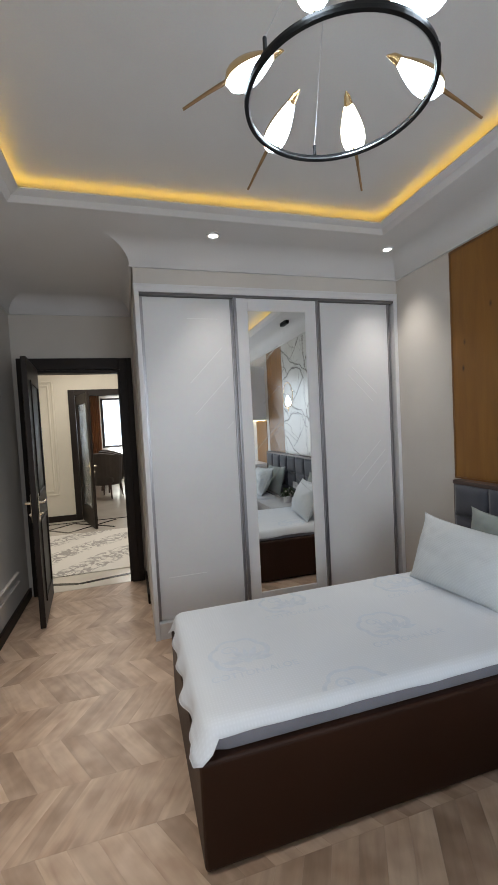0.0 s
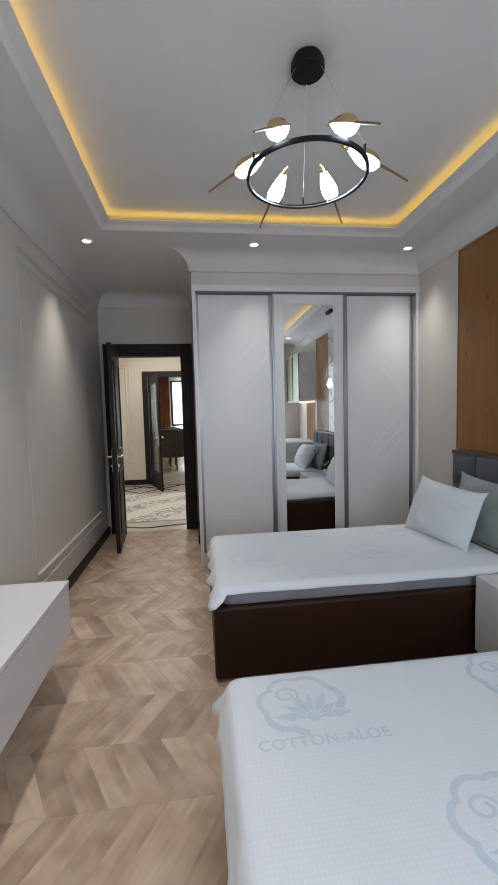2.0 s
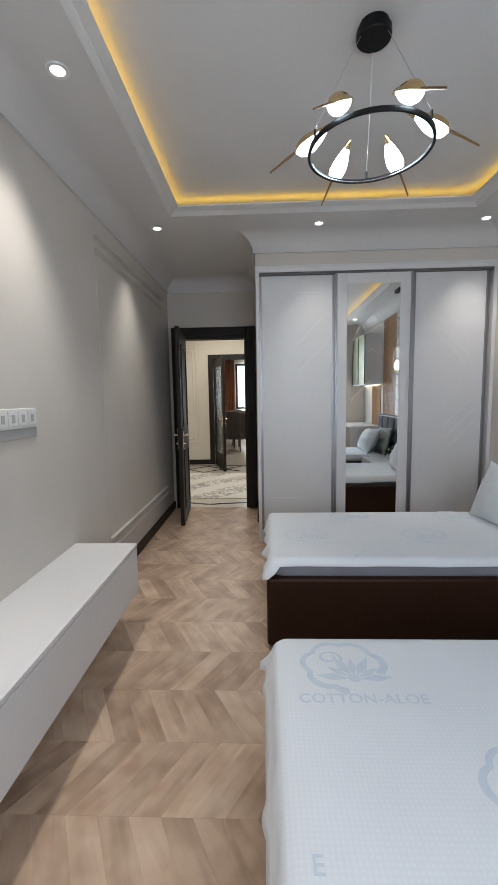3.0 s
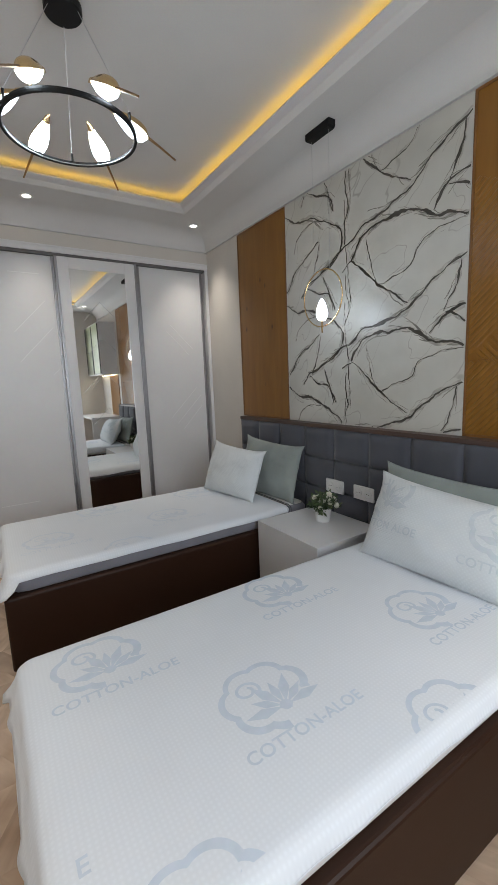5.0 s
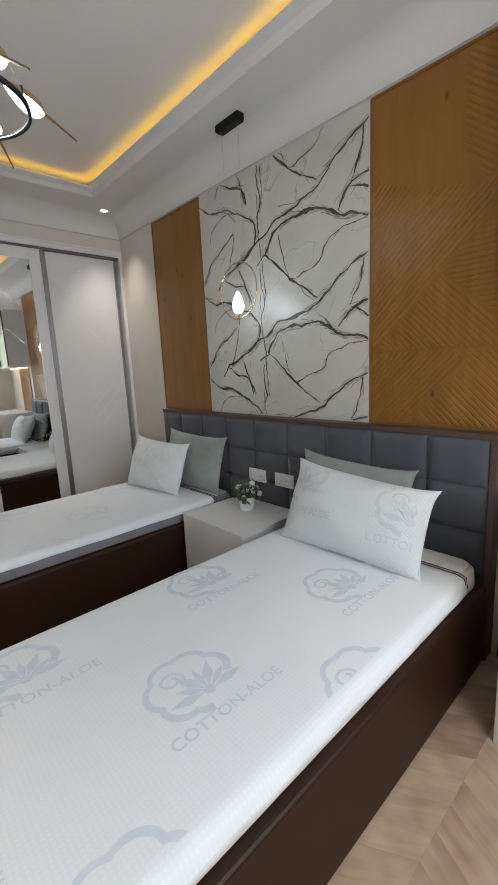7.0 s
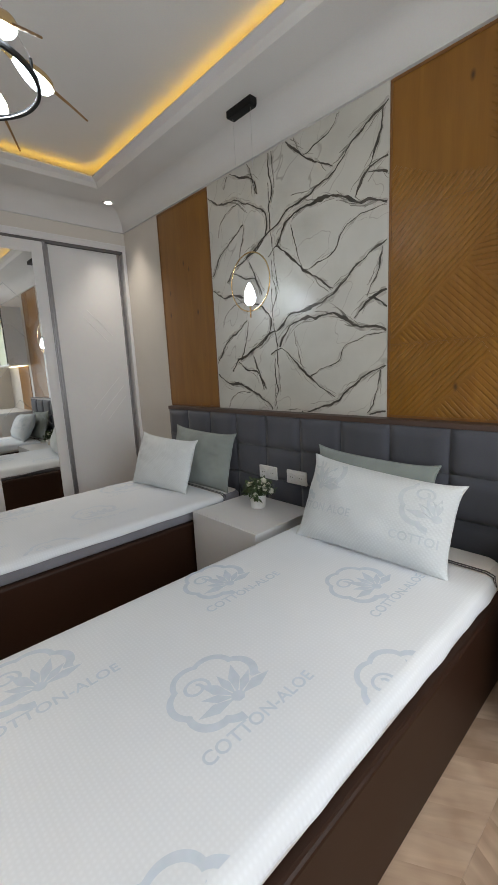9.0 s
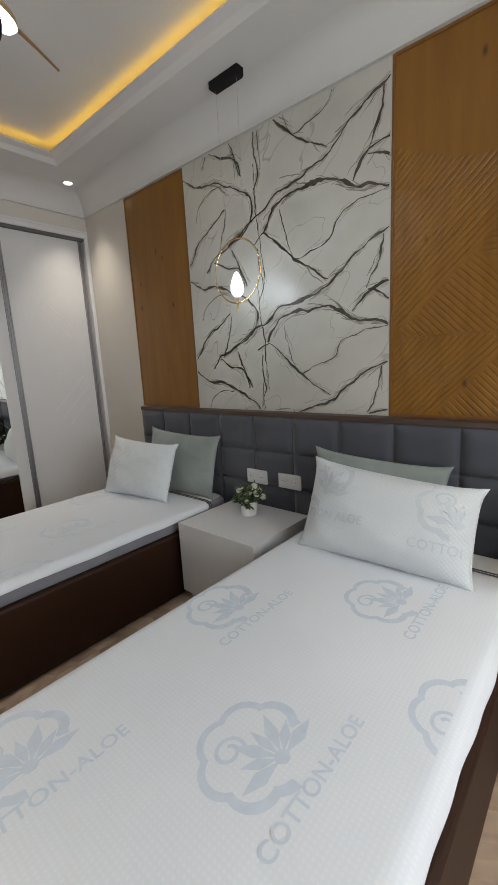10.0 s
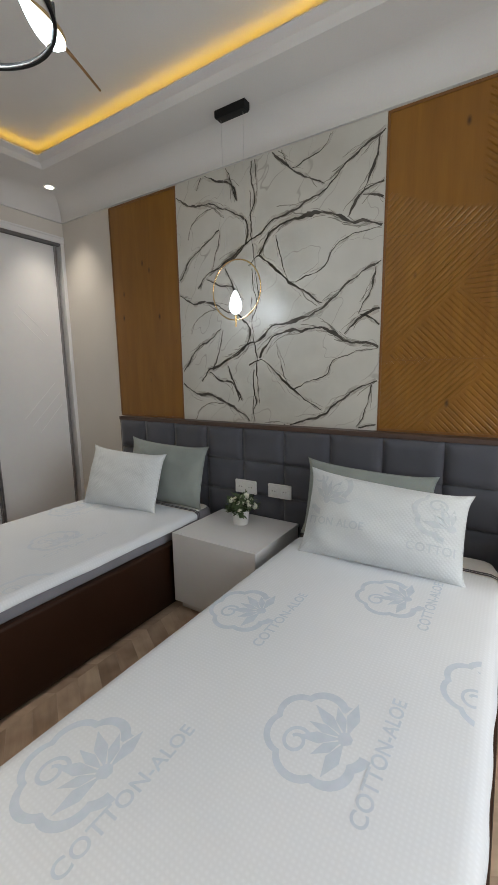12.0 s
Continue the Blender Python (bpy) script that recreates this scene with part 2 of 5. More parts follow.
TRIM_WOOD = surface("oak_edge", (0.19, 0.082, 0.020), 0.42, vary=0.12, stretch=(8, 8, 1))
STONE = veined_panel()
VEIN = surface("dark_vein", (0.062, 0.056, 0.045), 0.34, vary=0.5, scale=14)
VEIN_WASH = surface("grey_wash", (0.44, 0.425, 0.38), 0.34, vary=0.28, scale=22)
VEIN_PALE = surface("grey_vein", (0.24, 0.23, 0.20), 0.34, vary=0.4, scale=18)
PLANK = {1: plank_wood(60), -1: plank_wood(120)}
UNDERLAY = surface("dark_underlay", (0.14, 0.10, 0.075), 0.8)
LEATHER = surface("brown_leatherette", (0.030, 0.0112, 0.0052), 0.46, vary=0.12, grain=350, relief=0.35, spec=0.26)
PADDING = weave("slate_upholstery", (0.072, 0.075, 0.092))
SHEET = quilted("white_knit", (0.81, 0.845, 0.895))
PRINT = surface("pale_blue_print", (0.625, 0.692, 0.777), 0.9, vary=0.04, scale=30, spec=0.1)
PRINT_PALE = surface("faint_grey_print", (0.60, 0.65, 0.69), 0.9, vary=0.04, scale=30, spec=0.1)
PRINT_FAINT = surface("washed_out_print", (0.715, 0.765, 0.835), 0.9, vary=0.04, scale=30, spec=0.1)
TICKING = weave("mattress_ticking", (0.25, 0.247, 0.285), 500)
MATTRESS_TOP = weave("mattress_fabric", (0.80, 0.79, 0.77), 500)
PIPING = surface("dark_piping", (0.10, 0.095, 0.10), 0.8)
PILLOW_WHITE = quilted("pillow_knit", (0.725, 0.765, 0.79), True)
PILLOW_GREEN = weave("sage_cotton", (0.275, 0.31, 0.295), 500)
BLACK = surface("black_metal", (0.004, 0.004, 0.0045), 0.5, 0.0, spec=0.25)
GOLD = surface("polished_gold", (0.72, 0.52, 0.27), 0.2, 1.0)
BRONZE = surface("dark_gold", (0.30, 0.19, 0.10), 0.3, 1.0)
STEEL = surface("satin_nickel", (0.78, 0.70, 0.56), 0.24, 1.0)
WIRE = surface("steel_wire", (0.55, 0.55, 0.56), 0.35, 0.9)
DARK_DOOR = surface("charcoal_lacquer", (0.016, 0.0105, 0.0078), 0.48, vary=0.08, spec=0.28)
PLASTIC = surface("white_plastic", (0.72, 0.72, 0.71), 0.35, vary=0.02)
GREY_PLASTIC = surface("grey_plastic", (0.40, 0.40, 0.40), 0.4)
CERAMIC = surface("white_ceramic", (0.78, 0.78, 0.77), 0.3)
LEAF = surface("leaf_green", (0.085, 0.125, 0.055), 0.55, vary=0.3, scale=40)
BLOSSOM = surface("cream_petals", (0.78, 0.78, 0.66), 0.7)
HALL_PAINT = surface("cream_paint", (0.70, 0.645, 0.54), 0.7, vary=0.03)
HALL_STONE = surface("cream_marble", (0.66, 0.60, 0.52), 0.18, vary=0.08, scale=1.5)
DARK_STONE = surface("dark_marble", (0.06, 0.05, 0.045), 0.2)
RUG = patterned_rug()
TAUPE = weave("taupe_velvet", (0.075, 0.06, 0.052), 300)
CURTAIN = weave("rust_curtain", (0.34, 0.13, 0.045), 300)
GLASS = clear_glass("window_glass")
SMOKED = clear_glass("door_glass", (0.50, 0.54, 0.54), 0.25)
AMBER = glowing("amber_led", (1.0, 0.60, 0.045), COVE_POWER)
BIRD_GLOW = glowing("lit_acrylic", (0.76, 0.885, 1.0), BIRD_POWER)
PENDANT_GLOW = glowing("lit_bulb", (0.72, 0.84, 1.0), BIRD_POWER)
SPOT_GLOW = glowing("lit_diffuser", (1.0, 0.93, 0.84), 7.0)
STRIP_GLOW = glowing("warm_strip", (1.0, 0.86, 0.55), 7.0)
DIM_GLOW = glowing("dim_strip", (0.95, 0.92, 0.62), 1.1)
SKY_GLOW = glowing("bright_sky", (0.84, 0.92, 1.0), 1.0)
CABINET_GLASS = clear_glass("cabinet_glass", (0.62, 0.66, 0.45), 0.42)

# ---------------------------------------------------------------- builders
ORIGIN = {}


def mesh_from(name, bm, mat, smooth=False):
    me = bpy.data.meshes.new(name)
    bmesh.ops.recalc_face_normals(bm, faces=bm.faces)
    if any(len(e.link_faces) == 1 for e in bm.edges):
        if sum(f.normal.dot(Vector((-1.0, -0.2, 3.0))) * f.calc_area() for f in bm.faces) < 0:
            bmesh.ops.reverse_faces(bm, faces=bm.faces)
    bm.to_mesh(me)
    bm.free()
    me.materials.append(mat)
    if smooth:
        for p in me.polygons:
            p.use_smooth = True
        if smooth == "auto":
            me.set_sharp_from_angle(angle=radians(30))
    return me


def thing(name, at, label, category, group="", kind=""):
    """An empty at its base, which holds the parts."""
    ob = new(name)
    ob.location = at
    ORIGIN[ob.name] = Vector(at)
    return tagged(ob, label, category, group, kind)


def part(name, bm, mat, parent, label="", smooth=False):
    """One mesh, given in world metres, under a thing or a part."""
    o = ORIGIN[parent.name]
    bmesh.ops.translate(bm, vec=-o, verts=bm.verts)
    ob = new(name, mesh_from(name, bm, mat, smooth))
    ob.parent = parent
    ORIGIN[ob.name] = o
    return tagged(ob, label)


def solo(name, bm, mat, label, category="", group="", kind="", smooth=False):
    """A thing of one mesh, with its origin at its base."""
    lo = Vector([min(v.co[i] for v in bm.verts) for i in range(3)])
    hi = Vector([max(v.co[i] for v in bm.verts) for i in range(3)])
    at = Vector(((lo.x + hi.x) / 2, (lo.y + hi.y) / 2, lo.z))
    bmesh.ops.translate(bm, vec=-at, verts=bm.verts)
    ob = new(name, mesh_from(name, bm, mat, smooth))
    ob.location = at
    ORIGIN[ob.name] = at
    return tagged(ob, label, category, group, kind)


def block(x0, x1, y0, y1, z0, z1, r=0.0, bm=None, seg=2):
    """A box with softened edges, added to bm."""
    b = bmesh.new()
    bmesh.ops.create_cube(b, size=1, matrix=Matrix.LocRotScale(((x0 + x1) / 2, (y0 + y1) / 2, (z0 + z1) / 2), None, (x1 - x0, y1 - y0, z1 - z0)))
    if r:
        bmesh.ops.bevel(b, geom=list(b.edges), offset=r, segments=seg, affect="EDGES", profile=0.5)
    if bm is None:
        return b
    return joined(bm, b)


def joined(bm, other):
    me = bpy.data.meshes.new("scratch")
    other.to_mesh(me)
    other.free()
    bm.from_mesh(me)
    bpy.data.meshes.remove(me)
    return bm


def moved(bm, m):
    bmesh.ops.transform(bm, matrix=m, verts=bm.verts)
    return bm


def tube(points, radius, sides=8, bm=None, closed=False):
    """A round bar along points; radius may be a list."""
    bm = bm or bmesh.new()
    pts = [Vector(p) for p in points]
    n = len(pts)
    rings = []
    up = Vector((0.123, 0.321, 0.94)).normalized()
    for i, p in enumerate(pts):
        a = pts[(i - 1) % n] if closed or i > 0 else p
        c = pts[(i + 1) % n] if closed or i < n - 1 else p
        d = (c - a).normalized()
        s = d.cross(up)
        s = s.normalized() if s.length > 0.05 else d.cross(Vector((1, 0, 0))).normalized()
        w = d.cross(s)
        r = radius[i] if isinstance(radius, (list, tuple)) else radius
        rings.append([bm.verts.new(p + r * (math.cos(k * math.tau / sides) * s + math.sin(k * math.tau / sides) * w)) for k in range(sides)])
    for i in range(n if closed else n - 1):
        a, c = rings[i], rings[(i + 1) % n]
        for k in range(sides):
            bm.faces.new((a[k], a[(k + 1) % sides], c[(k + 1) % sides], c[k]))
    if not closed:
        bm.faces.new(rings[0])
        bm.faces.new(rings[-1])
    return bm


def lathe(profile, centre, sides=24, bm=None, caps=True):
    """A turned body: profile of (radius, height)."""
    bm = bm or bmesh.new()
    rings = []
    for r, z in profile:
        rings.append([bm.verts.new((centre[0] + r * math.cos(k * math.tau / sides), centre[1] + r * math.sin(k * math.tau / sides), centre[2] + z)) for k in range(sides)])
    for a, c in zip(rings, rings[1:]):
        for k in range(sides):
            bm.faces.new((a[k], a[(k + 1) % sides], c[(k + 1) % sides], c[k]))
    if caps:
        bm.faces.new(rings[0])
        bm.faces.new(rings[-1])
    return bm


def extruded(outline, axis, a, b):
    """A prism: an outline of (u, v) swept along an axis from a to b. x: (u, v) = (y, z); y: (x, z); z: (x, y)."""
    bm = bmesh.new()

    def at(u, v, w):
        return {"x": (w, u, v), "y": (u, w, v), "z": (u, v, w)}[axis]
    lo = [bm.verts.new(at(u, v, a)) for u, v in outline]
    hi = [bm.verts.new(at(u, v, b)) for u, v in outline]
    n = len(outline)
    for i in range(n):
        bm.faces.new((lo[i], lo[(i + 1) % n], hi[(i + 1) % n], hi[i]))
    bm.faces.new(lo)
    bm.faces.new(hi)
    return bm


def clipped(poly, x0, x1, y0, y1):
    """A polygon of (x, y) cut to a rectangle."""
    for inside, cross in (
        (lambda p: p[0] >= x0, lambda p, q: (x0, p[1] + (q[1] - p[1]) * (x0 - p[0]) / (q[0] - p[0]))),
        (lambda p: p[0] <= x1, lambda p, q: (x1, p[1] + (q[1] - p[1]) * (x1 - p[0]) / (q[0] - p[0]))),
        (lambda p: p[1] >= y0, lambda p, q: (p[0] + (q[0] - p[0]) * (y0 - p[1]) / (q[1] - p[1]), y0)),
        (lambda p: p[1] <= y1, lambda p, q: (p[0] + (q[0] - p[0]) * (y1 - p[1]) / (q[1] - p[1]), y1)),
    ):
        out = []
        for p, q in zip(poly, poly[1:] + poly[:1]):
            if inside(p):
                out.append(p)
            if inside(p) != inside(q):
                out.append(cross(p, q))
        poly = out
        if len(poly) < 3:
            return []
    return poly


# ---------------------------------------------------------------- the bedroom shell
XW, XE, YS, YN = -0.84, 2.285, -1.40, 4.41
WARD_X, WARD_Y, WARD_BACK = 0.238, 3.15, 3.80
SOFFIT, UPPER, CORNICE = 2.722, 2.815, 2.575
LIP = 2.764
TX0, TX1, TY0, TY1 = -0.330, 1.803, -0.90, 2.645
DOOR_X0, DOOR_X1, DOOR_Z = -0.705, 0.08, 2.075

solo("wall_west", block(XW - 0.12, XW, YS - 0.12, YN + 0.12, 0, UPPER), PAINT, "warm grey painted plaster wall with moulded frames", "wall", kind="structure")
solo("wall_east", block(XE, XE + 0.12, YS - 0.12, WARD_BACK, 0, UPPER), PAINT, "off-white painted wall behind the padded headboard", "wall", kind="structure")
bm = block(XW, DOOR_X0 - 0.01, YN, YN + 0.12, 0, UPPER)
block(DOOR_X1 + 0.01, 0.22, YN, YN + 0.12, 0, UPPER, bm=bm)
block(DOOR_X0 - 0.01, DOOR_X1 + 0.01, YN, YN + 0.12, DOOR_Z + 0.01, UPPER, bm=bm)
solo("wall_north", bm, PAINT, "grey painted wall around the dark door", "wall", kind="structure")
solo("wall_niche", block(0.22, XE + 0.12, WARD_BACK, YN + 0.12, 0, UPPER), PAINT, "grey painted return wall beside the wardrobe", "wall", kind="structure")
bm = block(XW, 0.20, YS - 0.12, YS, 0, UPPER)
block(1.70, XE, YS - 0.12, YS, 0, UPPER, bm=bm)
block(0.20, 1.70, YS - 0.12, YS, 0, 0.8, bm=bm)
block(0.20, 1.70, YS - 0.12, YS, 2.3, UPPER, bm=bm)
solo("wall_south", bm, PAINT, "grey painted wall with the daylight window", "wall", kind="structure")
win = thing("window_1", (0.95, YS, 0.8), "white framed window that lets in cool daylight", "window", kind="structure")
bm = block(0.20, 1.70, YS - 0.10, YS - 0.04, 0.80, 0.86)
block(0.20, 1.70, YS - 0.10, YS - 0.04, 2.24, 2.30, bm=bm)
for wx in (0.20, 0.92, 1.64):
    block(wx, wx + 0.06, YS - 0.10, YS - 0.04, 0.86, 2.24, bm=bm)
part("window_frame", bm, PLASTIC, win)
for wx in (0.26, 0.98):
    p = part("pane", block(wx, wx + 0.66, YS - 0.075, YS - 0.065, 0.86, 2.24), GLASS, win)
    p.visible_shadow = False

# ceiling: upper slab, dropped border, raised band, glowing recess
bm = block(XW - 0.12, XE + 0.12, YS - 0.12, YN + 0.12, UPPER, UPPER + 0.1)
solo("ceiling", bm, CEILING, "matt white raised tray ceiling", "ceiling", kind="structure")
BW = 0.085
BX0, BX1, BY0, BY1 = TX0 - BW, TX1 + BW, TY0 - BW, TY1 + BW
bm = block(XW, BX0, YS, YN, SOFFIT, SOFFIT + 0.028)
block(BX1, XE, YS, WARD_Y, SOFFIT, SOFFIT + 0.028, bm=bm)
block(BX0, BX1, YS, BY0, SOFFIT, SOFFIT + 0.028, bm=bm)
block(BX0, BX1, BY1, WARD_Y, SOFFIT, SOFFIT + 0.028, bm=bm)
block(BX0, 0.22, WARD_Y, YN, SOFFIT, SOFFIT + 0.028, bm=bm)
solo("ceiling_border", bm, CEILING, "dropped white plasterboard border with downlights", "ceiling", kind="structure")
band_t = thing("trim_ceiling_band", (0.74, 0.87, SOFFIT - 0.003), "sloping white moulded band around the tray ceiling", "trim", kind="structure")
BAND = [(BW, SOFFIT - 0.003), (BW - 0.012, SOFFIT - 0.002), (0.045, SOFFIT + 0.022), (0.006, LIP - 0.008), (0.0, LIP - 0.006), (0.0, LIP), (0.06, LIP + 0.001), (BW + 0.02, LIP + 0.001), (BW + 0.02, SOFFIT + 0.029), (BW, SOFFIT + 0.028)]
for side in range(4):
    bm = bmesh.new()
    ends = []
    for end in (0, 1):
        row = []
        for o, z in BAND:
            corners = [(TX0 - o, TY0 - o), (TX1 + o, TY0 - o), (TX1 + o, TY1 + o), (TX0 - o, TY1 + o)]
            row.append(bm.verts.new((*corners[(side + end) % 4], z)))
        ends.append(row)
    for k in range(len(BAND)):
        q = (k + 1) % len(BAND)
        bm.faces.new((ends[0][k], ends[0][q], ends[1][q], ends[1][k]))
    bm.faces.new(ends[0])
    bm.faces.new(ends[1])
    part("band", bm, CEILING, band_t)
bm = bmesh.new()
for x0, x1, y0, y1 in ((BX0 - 0.03, BX0 - 0.021, BY0 - 0.03, BY1 + 0.03), (BX1 + 0.021, BX1 + 0.03, BY0 - 0.03, BY1 + 0.03), (BX0 - 0.021, BX1 + 0.021, BY1 + 0.021, BY1 + 0.03), (BX0 - 0.021, BX1 + 0.021, BY0 - 0.03, BY0 - 0.021)):
    block(x0, x1, y0, y1, SOFFIT + 0.028, UPPER, bm=bm)
solo("ceiling_upstand", bm, CEILING, "white upstand behind the light recess", "ceiling", kind="structure")
for x0, x1, y0, y1 in ((TX0 - 0.034, TX0 - 0.022, TY0, TY1), (TX1 + 0.022, TX1 + 0.034, TY0, TY1), (TX0 - 0.034, TX1 + 0.034, TY1 + 0.022, TY1 + 0.034), (TX0 - 0.034, TX1 + 0.034, TY0 - 0.034, TY0 - 0.022)):
    solo("led_strip", block(x0, x1, y0, y1, LIP + 0.0012, LIP + 0.005), AMBER, "glowing amber strip light in the ceiling recess", "strip light", "cove lights", kind="")


def cornice_outline(wall, sign):
    """A hollow curve from the wall up to the border, in (across, z)."""
    reach, drop = 0.15, SOFFIT - CORNICE
    pts = [(wall, CORNICE), (wall + sign * 0.018, CORNICE), (wall + sign * 0.018, CORNICE + 0.010)]
    for k in range(0, 13):
        a = radians(90 * k / 12)
        pts.append((wall + sign * (0.012 + reach * (1 - math.cos(a))), CORNICE + 0.006 + (drop - 0.0067) * math.sin(a)))
    pts.append((wall + sign * (0.012 + reach), SOFFIT - 0.0005))
    pts.append((wall, SOFFIT - 0.0005))
    return pts


solo("trim_cornice_west", extruded(cornice_outline(XW + 0.0005, 1), "y", YS, YN), CEILING, "smooth white plaster cornice", "cornice", kind="structure", smooth="auto")
solo("trim_cornice_east", extruded(cornice_outline(XE - 0.0005, -1), "y", YS, WARD_Y), CEILING, "smooth white plaster cornice", "cornice", kind="structure", smooth="auto")
bm = extruded(cornice_outline(WARD_Y - 0.0005, -1), "x", 0.0, XE)
for v in bm.verts:
    if v.co.x < 0.1:
        v.co.x = 0.2195 - (WARD_Y - 0.0005 - v.co.y)
solo("trim_cornice_wardrobe", bm, CEILING, "smooth white plaster cornice over the wardrobe", "cornice", kind="structure", smooth="auto")
bm = extruded(cornice_outline(0.2195, -1), "y", 2.0, YN)
for v in bm.verts:
    if v.co.y < 2.5:
        v.co.y = WARD_Y - 0.0005 - (0.2195 - v.co.x)
solo("trim_cornice_alcove", bm, CEILING, "smooth white plaster cornice", "cornice", kind="structure", smooth="auto")
solo("trim_cornice_north", extruded(cornice_outline(YN - 0.0005, -1), "x", XW, 0.22), CEILING, "smooth white plaster cornice", "cornice", kind="structure", smooth="auto")

# skirtings: a dark base
solo("baseboard_west", block(XW, XW + 0.022, 1.0, YN, 0, 0.085, 0.004), DARK_DOOR, "dark brown skirting board", "skirting board", kind="structure")
solo("baseboard_niche", block(0.202, 0.22, WARD_BACK, YN, 0, 0.085, 0.004), DARK_DOOR, "dark brown skirting board", "skirting board", kind="structure")
solo("baseboard_east", block(XE - 0.02, XE, YS, -0.12, 0, 0.085, 0.004), DARK_DOOR, "dark brown skirting board", "skirting board", kind="structure")
solo("baseboard_east_far", block(XE - 0.02, XE, 2.66, WARD_Y, 0, 0.085, 0.004), DARK_DOOR, "dark brown skirting board", "skirting board", kind="structure")


def moulding_bar(y0, y1, z0, z1, along):
    """A picture-frame moulding bar on the west wall: two rounded beads."""
    bm = bmesh.new()
    if along == "y":
        block(XW, XW + 0.010, y0, y1, z0, z1, 0.003, bm)
        block(XW, XW + 0.024, y0, y1, z0 + (z1 - z0) * 0.5, z1 - 0.003, 0.004, bm)
    else:
        block(XW, XW + 0.005, y0, y1, z0, z1, 0.002, bm)
        block(XW, XW + 0.008, y0 + 0.004, y0 + (y1 - y0) * 0.6, z0, z1, 0.002, bm)
    return bm


frame_w = thing("trim_wall_frame", (XW, 3.2, 0.26), "grey painted picture-frame moulding on the wall", "moulding", kind="structure")
part("moulding", moulding_bar(2.30, 4.06, 0.325, 0.355, "y"), PAINT, frame_w)
part("moulding", moulding_bar(2.30, 4.06, 0.250, 0.280, "y"), PAINT, frame_w)
part("moulding", moulding_bar(2.30, 4.06, 2.415, 2.445, "y"), PAINT, frame_w)
part("moulding", moulding_bar(2.30, 4.06, 2.335, 2.365, "y"), PAINT, frame_w)
part("moulding", moulding_bar(2.30, 2.316, 0.356, 2.334, "z"), PAINT, frame_w)
solo("wall_panel_west", block(XW, XW + 0.018, -0.9, 2.26, 0.10, CORNICE - 0.15, 0.003), PAINT, "flat grey wall panel behind the floating console", "wall panel", kind="structure")

# ---------------------------------------------------------------- bedroom door
case = thing("door_1", (-0.33, YN, 0), "open dark charcoal panelled door in a wide casing", "door", kind="structure")
bm = block(DOOR_X0 - 0.095, DOOR_X0, YN - 0.022, YN, 0, 2.18, 0.004)
block(DOOR_X0 - 0.095, DOOR_X0 - 0.055, YN - 0.03, YN - 0.002, 0, 2.18, 0.004, bm)
part("architrave", bm, DARK_DOOR, case)
bm = block(DOOR_X1, DOOR_X1 + 0.115, YN - 0.022, YN, 0, 2.18, 0.004)
block(DOOR_X1 + 0.06, DOOR_X1 + 0.115, YN - 0.03, YN - 0.002, 0, 2.18, 0.004, bm)
part("architrave", bm, DARK_DOOR, case)
part("architrave", block(DOOR_X0, DOOR_X1, YN - 0.022, YN, DOOR_Z, 2.18, 0.004), DARK_DOOR, case)
bm = block(DOOR_X0 - 0.01, DOOR_X0 + 0.02, YN + 0.001, YN + 0.12, 0, DOOR_Z)
block(DOOR_X1 - 0.02, DOOR_X1 + 0.01, YN + 0.001, YN + 0.12, 0, DOOR_Z, bm=bm)
block(DOOR_X0 + 0.02, DOOR_X1 - 0.02, YN + 0.001, YN + 0.12, DOOR_Z - 0.03, DOOR_Z, bm=bm)
part("jamb", bm, DARK_DOOR, case)


def door_leaf(width, height, glass):
    """A leaf along +x from its hinge at 0, with moulded panels; y is its thickness."""
    bm = bmesh.new()
    if glass:
        for x0, x1, z0, z1 in ((0, 0.13, 0, height), (width - 0.13, width, 0, height), (0.13, width - 0.13, 0, 0.30), (0.13, width - 0.13, height - 0.15, height)):
            block(x0, x1, -0.02, 0.02, z0, z1, 0.003, bm)
    else:
        block(0, width, -0.02, 0.02, 0, height, 0.004, bm)
        for z0, z1 in ((0.16, 0.80), (1.0, height - 0.16)):
            for side in (-1, 1):
                for x0, x1, a, c in ((0.13, 0.16, z0, z1), (width - 0.16, width - 0.13, z0, z1), (0.16, width - 0.16, z0, z0 + 0.03), (0.16, width - 0.16, z1 - 0.03, z1)):
                    y = sorted((side * 0.0205, side * 0.031))
                    block(x0, x1, y[0], y[1], a, c, 0.003, bm)
    return bm


def handle_set(side):
    """A lever on its long plate, on one face of a leaf."""
    bm = bmesh.new()
    y = sorted((side * 0.0205, side * 0.029))
    block(-0.022, 0.022, y[0], y[1], -0.12, 0.10, 0.004, bm)
    tube([(0, side * 0.028, 0.03), (0, side * 0.062, 0.03)], 0.011, 10, bm)
    tube([(0.004, side * 0.060, 0.03), (-0.05, side * 0.064, 0.034), (-0.115, side * 0.060, 0.026)], [0.011, 0.009, 0.007], 8, bm)
    tube([(0, side * 0.028, -0.06), (0, side * 0.040, -0.06)], 0.013, 10, bm)
    tube([(0, side * 0.040, -0.06), (-0.035, side * 0.045, -0.06)], 0.006, 8, bm)
    return bm


